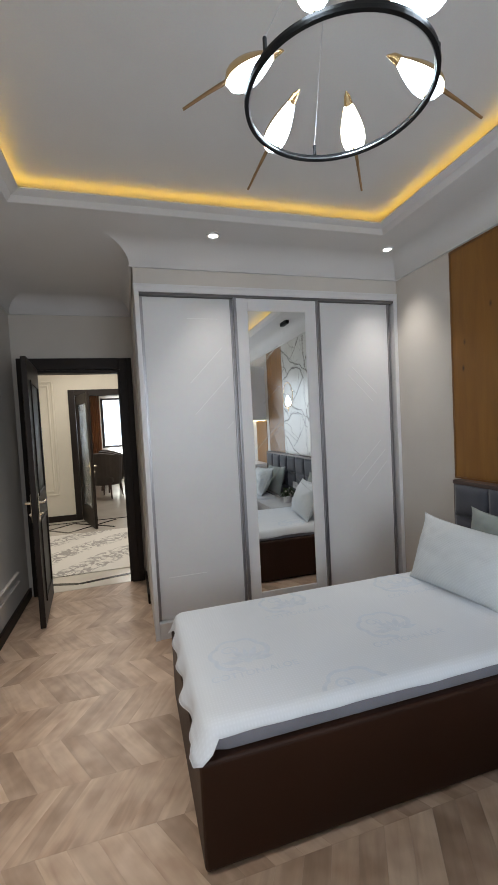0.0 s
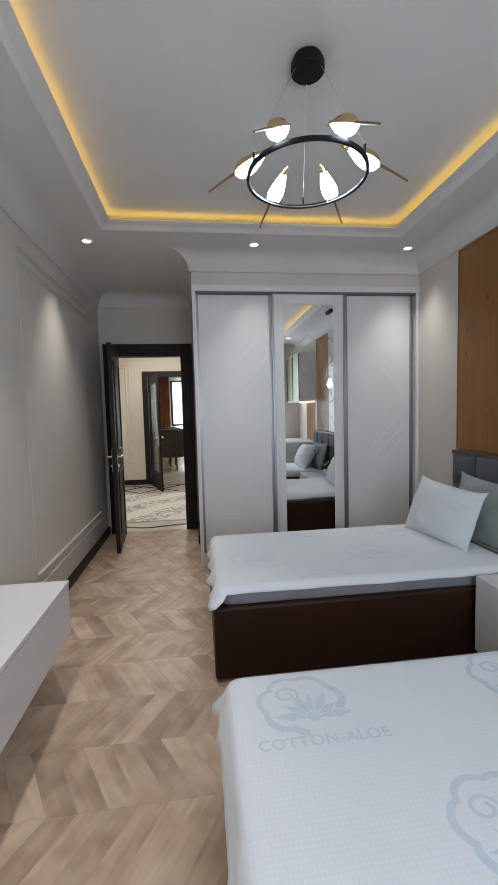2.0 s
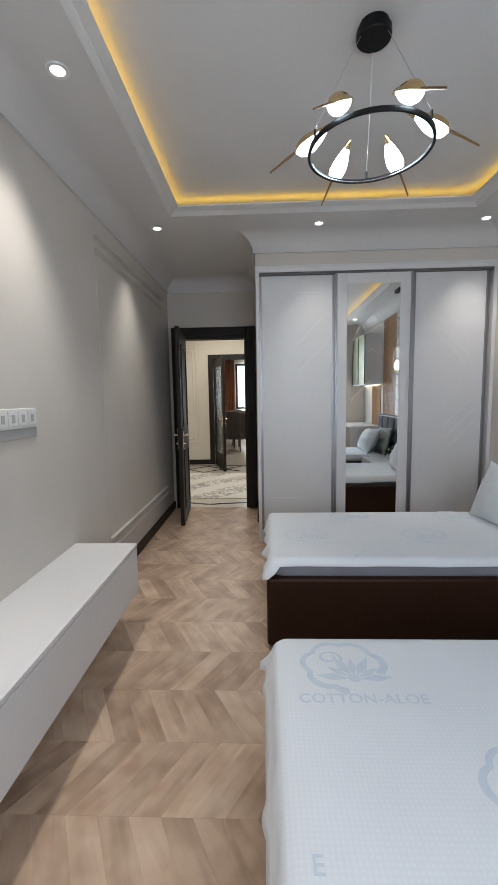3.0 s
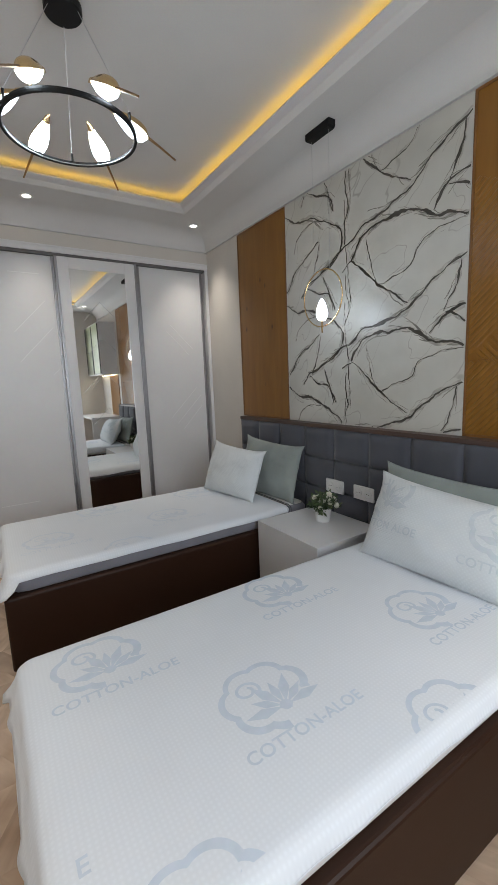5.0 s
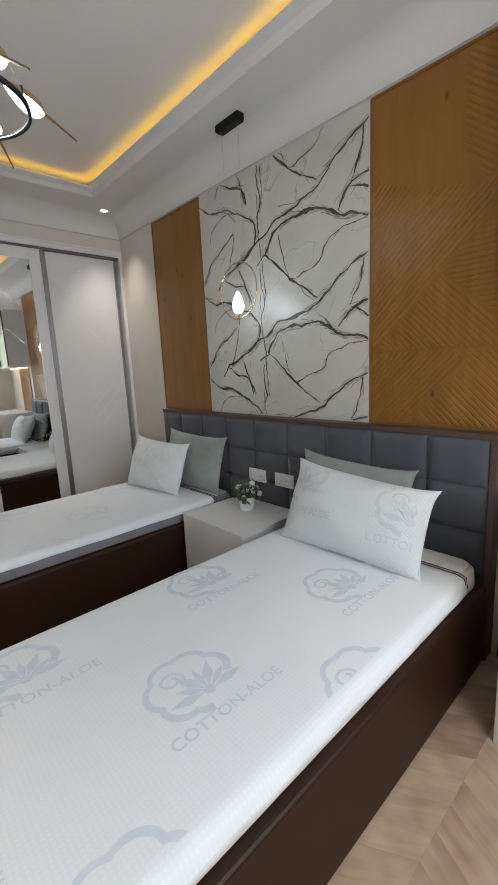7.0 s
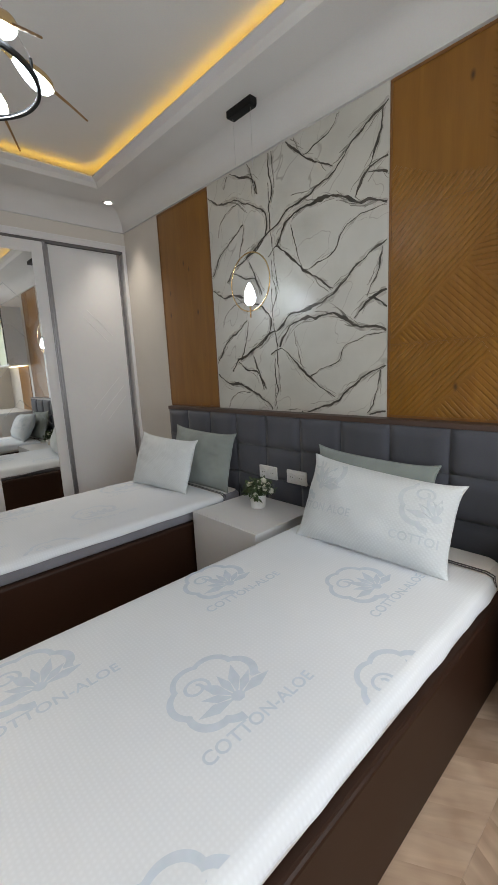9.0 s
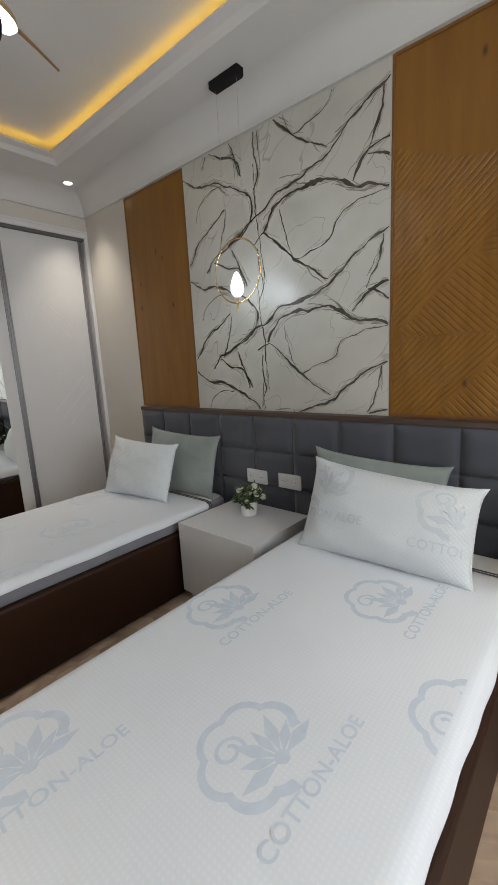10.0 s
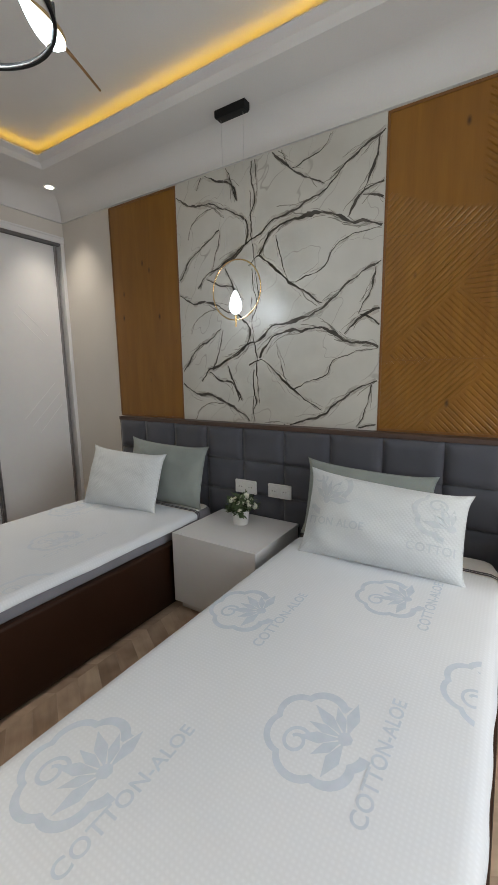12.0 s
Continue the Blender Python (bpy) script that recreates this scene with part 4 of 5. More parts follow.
def motif():
    """The woven emblem about 0: an open lobed outline, a fan of leaves and a spiral bud."""
    ring = bmesh.new()
    inner, outer = [], []
    steps = 96
    for k in range(steps + 1):
        a = radians(-22 + 290 * k / steps)
        r = 0.130 * (0.90 + 0.13 * abs(math.sin(3.4 * (a + 0.3))) ** 0.7)
        w = 0.016 + 0.011 * abs(2 * k / steps - 1) ** 1.4
        inner.append(ring.verts.new(((r - w) * 1.05 * math.cos(a), (r - w) * 0.97 * math.sin(a), 0)))
        outer.append(ring.verts.new((r * 1.05 * math.cos(a), r * 0.97 * math.sin(a), 0)))
    for k in range(steps):
        ring.faces.new((inner[k], outer[k], outer[k + 1], inner[k + 1]))
    fan = bmesh.new()
    o = Vector((0.022, -0.062, 0))
    hub = []
    for i, ang in enumerate((4, 32, 60, 88, 116, 144, 172)):
        ln = 0.098 if i % 2 else 0.120

        def polar(da, rad):
            a = radians(ang + da)
            return fan.verts.new(o + rad * Vector((math.cos(a), math.sin(a), 0)))
        leaf = [polar(-7, 0.020), polar(-14, ln * 0.58), polar(0, ln), polar(14, ln * 0.58), polar(7, 0.020)]
        fan.faces.new(leaf)
        hub += [leaf[0], leaf[4]]
    fan.faces.new([*hub, fan.verts.new(o + Vector((-0.008, -0.014, 0))), fan.verts.new(o + Vector((0.008, -0.014, 0)))])
    bud = bmesh.new()
    row = []
    for k in range(36):
        a = radians(-60 + 480 * k / 35)
        c = 0.046 * (1 - 0.58 * k / 35)
        for r in (c - 0.010, c):
            row.append(bud.verts.new((-0.042 + r * math.cos(a), 0.040 + 0.85 * r * math.sin(a), 0)))
    for k in range(35):
        bud.faces.new((row[2 * k], row[2 * k + 1], row[2 * k + 3], row[2 * k + 2]))
    return {"emblem_outline": ring, "emblem_leaves": fan, "emblem_bud": bud}


def islands(bm):
    """The connected pieces of bm, each as a bmesh."""
    left, out = set(v for v in bm.verts if v.link_faces), []
    while left:
        todo, got = [left.pop()], set()
        while todo:
            v = todo.pop()
            got.add(v)
            for e in v.link_edges:
                w = e.other_vert(v)
                if w in left:
                    left.discard(w)
                    todo.append(w)
        b = bmesh.new()
        at = {v: b.verts.new(v.co) for v in got}
        for f in bm.faces:
            if f.verts[0] in got:
                b.faces.new([at[v] for v in f.verts])
        out.append(b)
    bm.free()
    return out


def lettering(text, size):
    """Flat letters as a mesh, centred on 0."""
    cu = bpy.data.curves.new("lettering", "FONT")
    cu.body, cu.size, cu.align_x, cu.align_y = text, size, "CENTER", "CENTER"
    cu.space_character = 1.04
    cu.offset = 0.0008
    ob = bpy.data.objects.new("lettering", cu)
    scene.collection.objects.link(ob)
    me = bpy.data.meshes.new_from_object(ob.evaluated_get(bpy.context.evaluated_depsgraph_get()))
    bm = bmesh.new()
    bm.from_mesh(me)
    bpy.data.objects.remove(ob)
    bpy.data.meshes.remove(me)
    bpy.data.curves.remove(cu)
    return bm


def bed_sheet(y0, y1, rows, seed, head_x, drops, ink, flap):
    """A knitted cover that hangs over the mattress's edges with a wavy hem."""
    s = thing("mattress_cover", ((BED_X0 + BED_X1) / 2, (y0 + y1) / 2, TOP_Z), "white knitted cotton cover with pale blue woven emblems", "bed sheet", "mattress covers")
    x0, x1, a0, a1 = BED_X0 + 0.018, head_x, y0 + 0.019, y1 - 0.019
    pts = rim_points(x0, x1, a0, a1, 0.05, 320)
    rng = random.Random(seed)
    ph = [rng.uniform(0, 6.28) for _ in range(4)]
    rings = [[(x - n[0] * 0.046, y - n[1] * 0.046, TOP_Z) for (x, y), n in pts], [(x - n[0] * 0.032, y - n[1] * 0.032, TOP_Z - 0.001) for (x, y), n in pts],
             [(x - n[0] * 0.014, y - n[1] * 0.014, TOP_Z - 0.006) for (x, y), n in pts], [(x - n[0] * 0.003, y - n[1] * 0.003, TOP_Z - 0.015) for (x, y), n in pts]]
    side_south, side_north, foot = drops
    lows = [[], [], []]
    for (x, y), n in pts:
        wave = 0.5 + 0.5 * math.sin(x * 9 + y * 7 + ph[0]) * math.sin(x * 4.3 + y * 12 + ph[1])
        ripple = math.sin(x * 31 + y * 29 + ph[2])
        d = side_south * max(0, -n[1]) ** 2 + side_north * max(0, n[1]) ** 2 + foot * max(0, -n[0]) ** 2 + 0.006 * max(0, n[0]) ** 2
        corner = (abs(n[0]) * abs(n[1]) * 2) if n[0] < 0 else 0
        d = d * (0.88 + 0.24 * wave) + corner * 0.045
        d = max(d, 0.004)
        flare = 0.006 + 0.012 * wave * min(1, d / 0.08) + corner * flap + 0.014 * max(0, -n[0]) ** 2 * (0.35 + 0.75 * wave)
        flare *= 1 if n[0] < 0.5 else 0.1
        for q, (f, g) in enumerate(((0.45, 0.35), (0.8, 0.7), (1.0, 1.0))):
            k = flare * g + (0.004 + 0.009 * max(0, -n[0]) ** 2) * ripple * f * min(1, d / 0.06)
            z = TOP_Z - 0.015 - d * f
            if n[0] < 0.5:
                f = min(1, max(0, (BASE_Z + 0.040 - z) / 0.035))
                k = max(k, 0.026 * f * f * (3 - 2 * f))
            lows[q].append((x + n[0] * k, y + n[1] * k, z))
    rings += lows
    ob = part("cloth", shell(rings), SHEET, s, smooth=True)
    mod = ob.modifiers.new("thickness", "SOLIDIFY")
    mod.thickness, mod.offset = 0.003, 1
    part("hem", tube(lows[2], 0.0035, 6, closed=True), SHEET, s, smooth=True)
    for mx, my in rows:
        m = pose(mx, my, TOP_Z + 0.0034)
        for name, bm in motif().items():
            bm = moved(bm, pose(0, 0, {"emblem_outline": 0, "emblem_leaves": 0.0002, "emblem_bud": 0.0004}[name]) @ m)
            if mx - 0.14 < x0 or my - 0.13 < a0 or my + 0.13 > a1:
                for co, no in (((x0 + 0.034, 0, 0), (-1, 0, 0)), ((0, a0 + 0.034, 0), (0, -1, 0)), ((0, a1 - 0.034, 0), (0, 1, 0))):
                    bmesh.ops.bisect_plane(bm, geom=[*bm.verts, *bm.edges, *bm.faces], plane_co=co, plane_no=no, clear_outer=True)
            part(name, bm, ink, s, "pale grey-blue woven emblem")
        for bm in islands(moved(lettering("COTTON-ALOE", 0.050), pose(mx + 0.028, my - 0.146, TOP_Z + 0.0042))):
            if min(v.co.x for v in bm.verts) > x0 + 0.036 and min(v.co.y for v in bm.verts) > a0 + 0.036:
                part("letter", bm, ink, s, "pale woven letter")
            else:
                bm.free()
    for o in (-0.012, 0.004):
        part("piping", tube([(x1 + o, a0 + 0.002, TOP_Z - 0.05), (x1 + o, a0 + 0.010, TOP_Z - 0.006), (x1 + o, a0 + 0.04, TOP_Z + 0.004), (x1 + o, a1 - 0.04, TOP_Z + 0.004), (x1 + o, a1 - 0.01, TOP_Z - 0.006)], 0.003, 6), PIPING, s, "dark corded edge at the head end")


def bed(y0, y1, rows, seed, head_x, drops, ink, flap, side):
    bed_base(y0, y1)
    mattress(y0, y1, side)
    bed_sheet(y0, y1, rows, seed, head_x, drops, ink, flap)


bed(-0.090, 0.888, [(0.175, 0.278), (0.888, 0.278), (1.602, 0.288), (0.530, 0.700), (1.243, 0.725), (0.530, -0.075), (1.245, -0.070)], 3, 2.000, (0.028, 0.05, 0.085), PRINT, 0.070, MATTRESS_TOP)
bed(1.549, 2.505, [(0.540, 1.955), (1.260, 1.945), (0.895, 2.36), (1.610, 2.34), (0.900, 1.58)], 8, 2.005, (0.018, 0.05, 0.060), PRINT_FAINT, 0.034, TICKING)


def pillow(m, w, h, t, mat, name, label, group, emblems=(), droop=0.014):
    """A stuffed cushion in its own x (across) and z (up), thick along y; its face is towards -y."""
    def at(u, v, side, lift=0.0):
        body = max(0.0, (1 - abs(u) ** 2.6) * (1 - abs(v) ** 2.6)) ** 0.55
        pinch = 1 + 0.05 * abs(u * v) ** 9 - 0.035 * (1 - u * u) ** 0.8 * abs(v) ** 3
        pull = 1 + 0.05 * abs(u * v) ** 9 - 0.03 * (1 - v * v) ** 0.8 * abs(u) ** 3
        wr = 0.009 * noise.noise((u * 2.2 + w * 9, v * 2.2, side * 2.0)) + 0.007 * noise.noise((u * 5 + v * 2, v * 3 - u * 4 + h, side * 5.0)) * (0.3 + abs(u)) + 0.005 * noise.noise((u * 4, v * 11 + w, side * 3.0)) * abs(u) ** 2
        y = side * (t / 2 * body + 0.002 + lift) + wr * body ** 0.5
        return Vector((w / 2 * u * pull, y, h / 2 * (1 + v * pinch) - (v > 0) * v * (0.006 + droop * u - 0.008 * abs(u) ** 3)))

    bm = bmesh.new()
    nx, nz = 56, 40
    faces = []
    for side in (1, -1):
        grid = [[bm.verts.new(at(2 * i / nx - 1, 2 * k / nz - 1, side)) for k in range(nz + 1)] for i in range(nx + 1)]
        for i in range(nx):
            for k in range(nz):
                bm.faces.new((grid[i][k], grid[i + 1][k], grid[i + 1][k + 1], grid[i][k + 1]))
        faces.append(grid)
    a, c = faces
    rim = [(i, 0) for i in range(nx)] + [(nx, k) for k in range(nz)] + [(i, nz) for i in range(nx, 0, -1)] + [(0, k) for k in range(nz, 0, -1)]
    for p, q in zip(rim, rim[1:] + rim[:1]):
        bm.faces.new((a[p[0]][p[1]], a[q[0]][q[1]], c[q[0]][q[1]], c[p[0]][p[1]]))
    edge = [(a[i][k].co + c[i][k].co) / 2 for i, k in rim]
    ob = thing(name, m.translation, label, "pillow", group)
    part("case", moved(bm, m), mat, ob, smooth=True)
    part("seam", moved(tube(edge, 0.004, 6, closed=True), m), mat, ob, smooth=True)
    for eu, ev in emblems:
        pieces = list(motif().items()) + [("letter", b) for b in islands(moved(lettering("COTTON-ALOE", 0.050), pose(0.035, -0.158, 0)))]
        for piece, b in pieces:
            bmesh.ops.subdivide_edges(b, edges=[e for e in b.edges if e.calc_length() > 0.02], cuts=2, use_grid_fill=True)
            us = [(v, eu + v.co.x * 2 / w, ev + v.co.y * 2 / h) for v in b.verts]
            off = [v for v, u, q in us if abs(u) > 0.93 or abs(q) > 0.93]
            for v, u, q in us:
                v.co = at(max(-1, min(1, u)), max(-1, min(1, q)), -1, {"emblem_bud": 0.0029, "emblem_leaves": 0.0024}.get(piece, 0.0019))
            bmesh.ops.delete(b, geom=off, context="VERTS")
            for isle in islands(b):
                if len(isle.faces) > 2:
                    part(piece, moved(isle, m), PRINT_PALE, ob, "pale grey-blue woven emblem")
    return ob


def leaning(y, x, w, h, t, lean, turn, mat, name, label, group, emblems=(), droop=0.014):
    """A pillow that stands on the bed and leans back towards the headboard."""
    return pillow(pose(x, y, TOP_Z + 0.004, 0, 0, -90 + turn) @ pose(0, 0, 0, -lean, 0, 0), w, h, t, mat, name, label, group, emblems, droop)


leaning(0.416, 1.822, 0.71, 0.386, 0.20, 27, 2, PILLOW_WHITE, "pillow", "plump white knitted pillow with pale emblem", "white pillows", ((-0.74, 0.62), (0.80, 0.42)), 0.026)
leaning(0.545, 2.045, 0.64, 0.380, 0.11, 14, 0, PILLOW_GREEN, "cushion", "sage green cotton cushion against the headboard", "sage cushions")
leaning(2.10, 1.798, 0.59, 0.382, 0.17, 22, 8, PILLOW_WHITE, "pillow", "plump white knitted pillow with pale emblem", "white pillows")
leaning(1.935, 2.03, 0.64, 0.407, 0.12, 16, 4, PILLOW_GREEN, "cushion", "sage green cotton cushion against the headboard", "sage cushions")

# ---------------------------------------------------------------- nightstand and its plant
ns = thing("nightstand", (1.95, 1.24, 0), "plain pale grey nightstand between the beds", "nightstand")
NX0, NY0, NY1, NZ = 1.688, 0.956, 1.511, 0.473
part("top", block(NX0 + 0.0185, HX0 - 0.026, NY0, NY1, NZ - 0.018, NZ, 0.001), LACQUER, ns)
bm = block(NX0 + 0.019, HX0 - 0.026, NY0 + 0.004, NY1 - 0.004, 0.062, NZ - 0.0185)
part("body", bm, LACQUER, ns)
part("drawer_front", block(NX0 + 0.0005, NX0 + 0.018, NY0, NY1, 0.062, NZ, 0.0015), LACQUER, ns)
part("plinth", block(NX0 + 0.05, HX0 - 0.026, NY0 + 0.01, NY1 - 0.01, 0.001, 0.0615), CARCASS, ns)

PX, PY = 2.005, 1.254
plant = thing("potted_plant", (PX, PY, NZ), "small artificial plant with cream blossoms in a white pot", "plant")
part("pot", lathe([(0.041, 0.001), (0.044, 0.004), (0.052, 0.082), (0.052, 0.085), (0.048, 0.085), (0.047, 0.070)], (PX, PY, NZ), 24), CERAMIC, plant, smooth=False)
rng = random.Random(5)
heads = []
for k in range(38):
    a, el = rng.uniform(0, math.tau), rng.uniform(0.15, 1.35)
    r = rng.uniform(0.038, 0.088)
    p = Vector((PX + r * math.cos(a) * math.cos(el), PY + r * math.sin(a) * math.cos(el), NZ + 0.085 + r * math.sin(el) * 1.1))
    heads.append(p)
    part("stem", tube([(PX, PY, NZ + 0.06), (PX * 0.5 + p.x * 0.5, PY * 0.5 + p.y * 0.5, NZ + 0.09), p], 0.0012, 5), LEAF, plant)
for k, p in enumerate(heads):
    if k % 2:
        bm = bmesh.new()
        bmesh.ops.create_icosphere(bm, subdivisions=1, radius=rng.uniform(0.015, 0.021), matrix=Matrix.Translation(p))
        for v in bm.verts:
            v.co += (v.co - p) * rng.uniform(-0.15, 0.22)
        part("blossom", bm, BLOSSOM, plant)
    for q in range(12):
        d = Vector((rng.uniform(-1, 1), rng.uniform(-1, 1), rng.uniform(-0.6, 0.9))).normalized()
        s = d.cross(Vector((0, 0, 1))).normalized() * 0.007
        up = d.cross(s).normalized() * 0.003
        o = p + Vector((rng.uniform(-1, 1), rng.uniform(-1, 1), rng.uniform(-1.5, 0.5))) * 0.018
        bm = bmesh.new()
        v = [bm.verts.new(c) for c in (o, o + d * 0.020 + s * 1.7, o + d * 0.042, o + d * 0.020 - s * 1.7, o + d * 0.021 + up)]
        for f in ((0, 1, 4), (1, 2, 4), (2, 3, 4), (3, 0, 4)):
            bm.faces.new([v[i] for i in f])
        part("leaf", bm, LEAF, plant)

# ---------------------------------------------------------------- floating console and switches
con = thing("tv_console", (-0.66, 0.5, 0.235), "white floating wall console with a flat top", "console")
part("body", block(XW + 0.019, -0.477, -0.30, 1.731, 0.24, 0.494, 0.002), LACQUER, con)
part("top", block(XW + 0.019, -0.458, -0.302, 1.738, 0.500, 0.520, 0.002), LACQUER, con)
# dark bar that stands in for the shade in the slot under the top
part("gap_shade", block(XW + 0.019, -0.487, -0.298, 1.728, 0.4945, 0.4995), SHADE_DARK, con)
part("front", block(-0.4765, -0.460, -0.30, 1.733, 0.238, 0.493, 0.002), LACQUER, con)

sw = thing("wall_switch", (XW + 0.03, 1.25, 1.19), "white multi-gang switch and socket plate on the wall", "switch")
part("frame", block(XW + 0.0185, XW + 0.028, 1.10, 1.405, 1.225, 1.315, 0.004), PLASTIC, sw)
for k in range(4):
    y = 1.108 + 0.0735 * k
    g = part("gang", block(XW + 0.0285, XW + 0.033, y, y + 0.068, 1.236, 1.304, 0.003), PLASTIC, sw)
    part("slot", block(XW + 0.0332, XW + 0.0345, y + 0.022, y + 0.046, 1.252, 1.288, 0.0005), GREY_PLASTIC, g)
part("lower_plate", block(XW + 0.0185, XW + 0.026, 1.10, 1.405, 1.178, 1.2235, 0.003), GREY_PLASTIC, sw)

# ---------------------------------------------------------------- desk corner behind the camera, seen in the mirror
desk = thing("desk", (2.0, -0.8, 0), "white desk with a solid end panel", "desk")
part("end_panel", block(1.785, XE - 0.021, -0.275, -0.250, 0.001, 0.795, 0.002), CARCASS, desk)
part("end_panel", block(1.785, XE - 0.021, -1.30, -1.275, 0.001, 0.795, 0.002), CARCASS, desk)
part("top", block(1.78, XE - 0.021, -1.31, -0.245, 0.796, 0.826, 0.003), LACQUER, desk)
solo("wall_panel_desk", block(2.275, 2.309, -0.78, -0.24, 0.83, 1.525), OAK, "brown oak panel above the desk", "wall panel", kind="structure")
cab = thing("wall_cabinet", (2.16, -0.75, 1.535), "grey wall cabinet with lit glass doors", "cabinet")
bm = block(2.02, XE, -0.275, -0.255, 1.535, 2.40)
block(2.02, XE, -1.25, -1.23, 1.535, 2.40, bm=bm)
block(2.02, XE, -1.23, -0.275, 1.535, 1.555, bm=bm)
block(2.02, XE, -1.23, -0.275, 2.38, 2.40, bm=bm)
block(2.265, XE, -1.23, -0.275, 1.555, 2.38, bm=bm)
part("body", bm, LACQUER, cab)
for z in (1.82, 2.10):
    part("shelf", block(2.04, 2.265, -1.23, -0.275, z, z + 0.012), GOLD, cab)
for y0, y1 in ((-1.228, -0.755), (-0.75, -0.277)):
    d = part("door", block(2.010, 2.016, y0, y1, 1.558, 2.378), CABINET_GLASS, cab)
    bm = block(2.005, 2.019, y0, y0 + 0.02, 1.556, 2.38)
    block(2.005, 2.019, y1 - 0.02, y1, 1.556, 2.38, bm=bm)
    part("door_frame", bm, BLACK, d)
part("inner_light", block(2.10, 2.12, -1.22, -0.28, 2.372, 2.3795), DIM_GLOW, cab, "warm strip inside the glass cabinet")
part("light_strip", block(2.24, 2.26, -1.22, -0.28, 1.527, 1.5345), STRIP_GLOW, cab, "warm glowing strip under the cabinet")

# ---------------------------------------------------------------- downlights
for sx, sy, share in SPOTS:
    s = thing("downlight", (sx, sy, SOFFIT - 0.006), "small round recessed downlight, lit", "downlight", "ceiling downlights")
    ring = lathe([(0.030, -0.004), (0.046, -0.006), (0.048, -0.001), (0.048, 0.0), (0.030, 0.0), (0.030, -0.004)], (sx, sy, SOFFIT), 28, caps=False)
    part("trim_ring", ring, PLASTIC, s)
    part("lens", lathe([(0.0295, -0.0035), (0.0295, -0.0005)], (sx, sy, SOFFIT), 24), SPOT_GLOW, s)

# ---------------------------------------------------------------- chandelier
CX, CY, RZ, RR = 0.725, 1.262, 2.335, 0.243
KX, KY = 0.742, 1.285
ch = thing("chandelier", (CX, CY, 2.20), "black ring chandelier with six lit golden birds", "chandelier")
part("canopy", lathe([(0.058, UPPER - 0.0005), (0.058, UPPER - 0.022), (0.069, UPPER - 0.024), (0.069, UPPER - 0.052), (0.066, UPPER - 0.056)], (KX, KY, 0), 40), BLACK, ch)
ring = bmesh.new()
rows = []
for k in range(72):
    a = math.tau * k / 72
    rows.append([ring.verts.new((CX + r * math.cos(a), CY + r * math.sin(a), RZ + z)) for r, z in ((RR - 0.005, -0.008), (RR + 0.005, -0.008), (RR + 0.006, 0), (RR + 0.005, 0.008), (RR - 0.005, 0.008))])
for k in range(72):
    a, c = rows[k], rows[(k + 1) % 72]
    for q in range(5):
        ring.faces.new((a[q], a[(q + 1) % 5], c[(q + 1) % 5], c[q]))
part("ring", ring, BLACK, ch)
part("ring_glow", tube([(CX + (RR - 0.0075) * math.cos(math.tau * k / 72), CY + (RR - 0.0075) * math.sin(math.tau * k / 72), RZ - 0.004) for k in range(72)], 0.002, 5, closed=True), WIRE, ch)
for a in (79, 199, 319):
    c, s = math.cos(radians(a)), math.sin(radians(a))
    part("peg", tube([(CX + RR * c, CY + RR * s, RZ + 0.012), (CX + RR * c, CY + RR * s, RZ + 0.04)], 0.005, 8), BLACK, ch)
    part("wire", tube([(CX + RR * c, CY + RR * s, RZ + 0.04), (KX + 0.06 * c, KY + 0.06 * s, UPPER - 0.056)], 0.0012, 5), WIRE, ch)


def bird_body(cover):
    """A plump teardrop body along x, its head at +x; cover: only the shell over the back."""
    bm = bmesh.new()
    rings = []
    n, sides = 12, 16
    for i in range(n + 1):
        f = i / n
        r = 0.0315 * math.sin(math.pi * f ** 0.66) ** 0.85 + 0.003
        x = -0.075 + 0.155 * f
        lift = 0.020 * f * f
        row = []
        for k in range(sides if not cover else sides // 2 + 1):
            a = math.tau * k / sides
            q = r + (0.0022 if cover else 0)
            row.append(bm.verts.new((x, q * math.cos(a), lift + q * math.sin(a))))
        rings.append(row)
    m = len(rings[0])
    for a, c in zip(rings, rings[1:]):
        for k in range(m if not cover else m - 1):
            bm.faces.new((a[k], a[(k + 1) % m], c[(k + 1) % m], c[k]))
    if not cover:
        bm.faces.new(rings[0])
        bm.faces.new(rings[-1])
    else:
        bm.faces.new(rings[-1])
    return bm


def bird(parent, m):
    """A bird with its feet at the origin, facing +x."""
    b = part("bird", moved(bird_body(False), m @ pose(0.015, 0, 0.048, 0, -24, 0)), BIRD_GLOW, parent, "lit white acrylic bird body", smooth=True)
    w = part("wing_cover", moved(bird_body(True), m @ pose(0.015, 0, 0.048, 0, -24, 0)), GOLD, b, "polished gold back", smooth=True)
    part("tail", moved(tube([(-0.052, 0, 0.022), (-0.105, 0, -0.010), (-0.166, 0, -0.050)], [0.0060, 0.0045, 0.0036], 8), m), BRONZE, b, "slim dark gold tail")
    part("beak", moved(tube([(0.068, 0, 0.092), (0.086, 0, 0.102), (0.104, 0, 0.105)], [0.0135, 0.0095, 0.0015], 10), m), GOLD, b, "polished gold head and beak")
    part("foot", moved(tube([(0, 0, 0.0), (0, 0, 0.018)], 0.004, 6), m), GOLD, b)


for k in range(6):
    a = 50 + 60 * k
    bird(ch, pose(CX + RR * math.cos(radians(a)), CY + RR * math.sin(radians(a)), RZ + 0.012, 0, 0, a + 180))

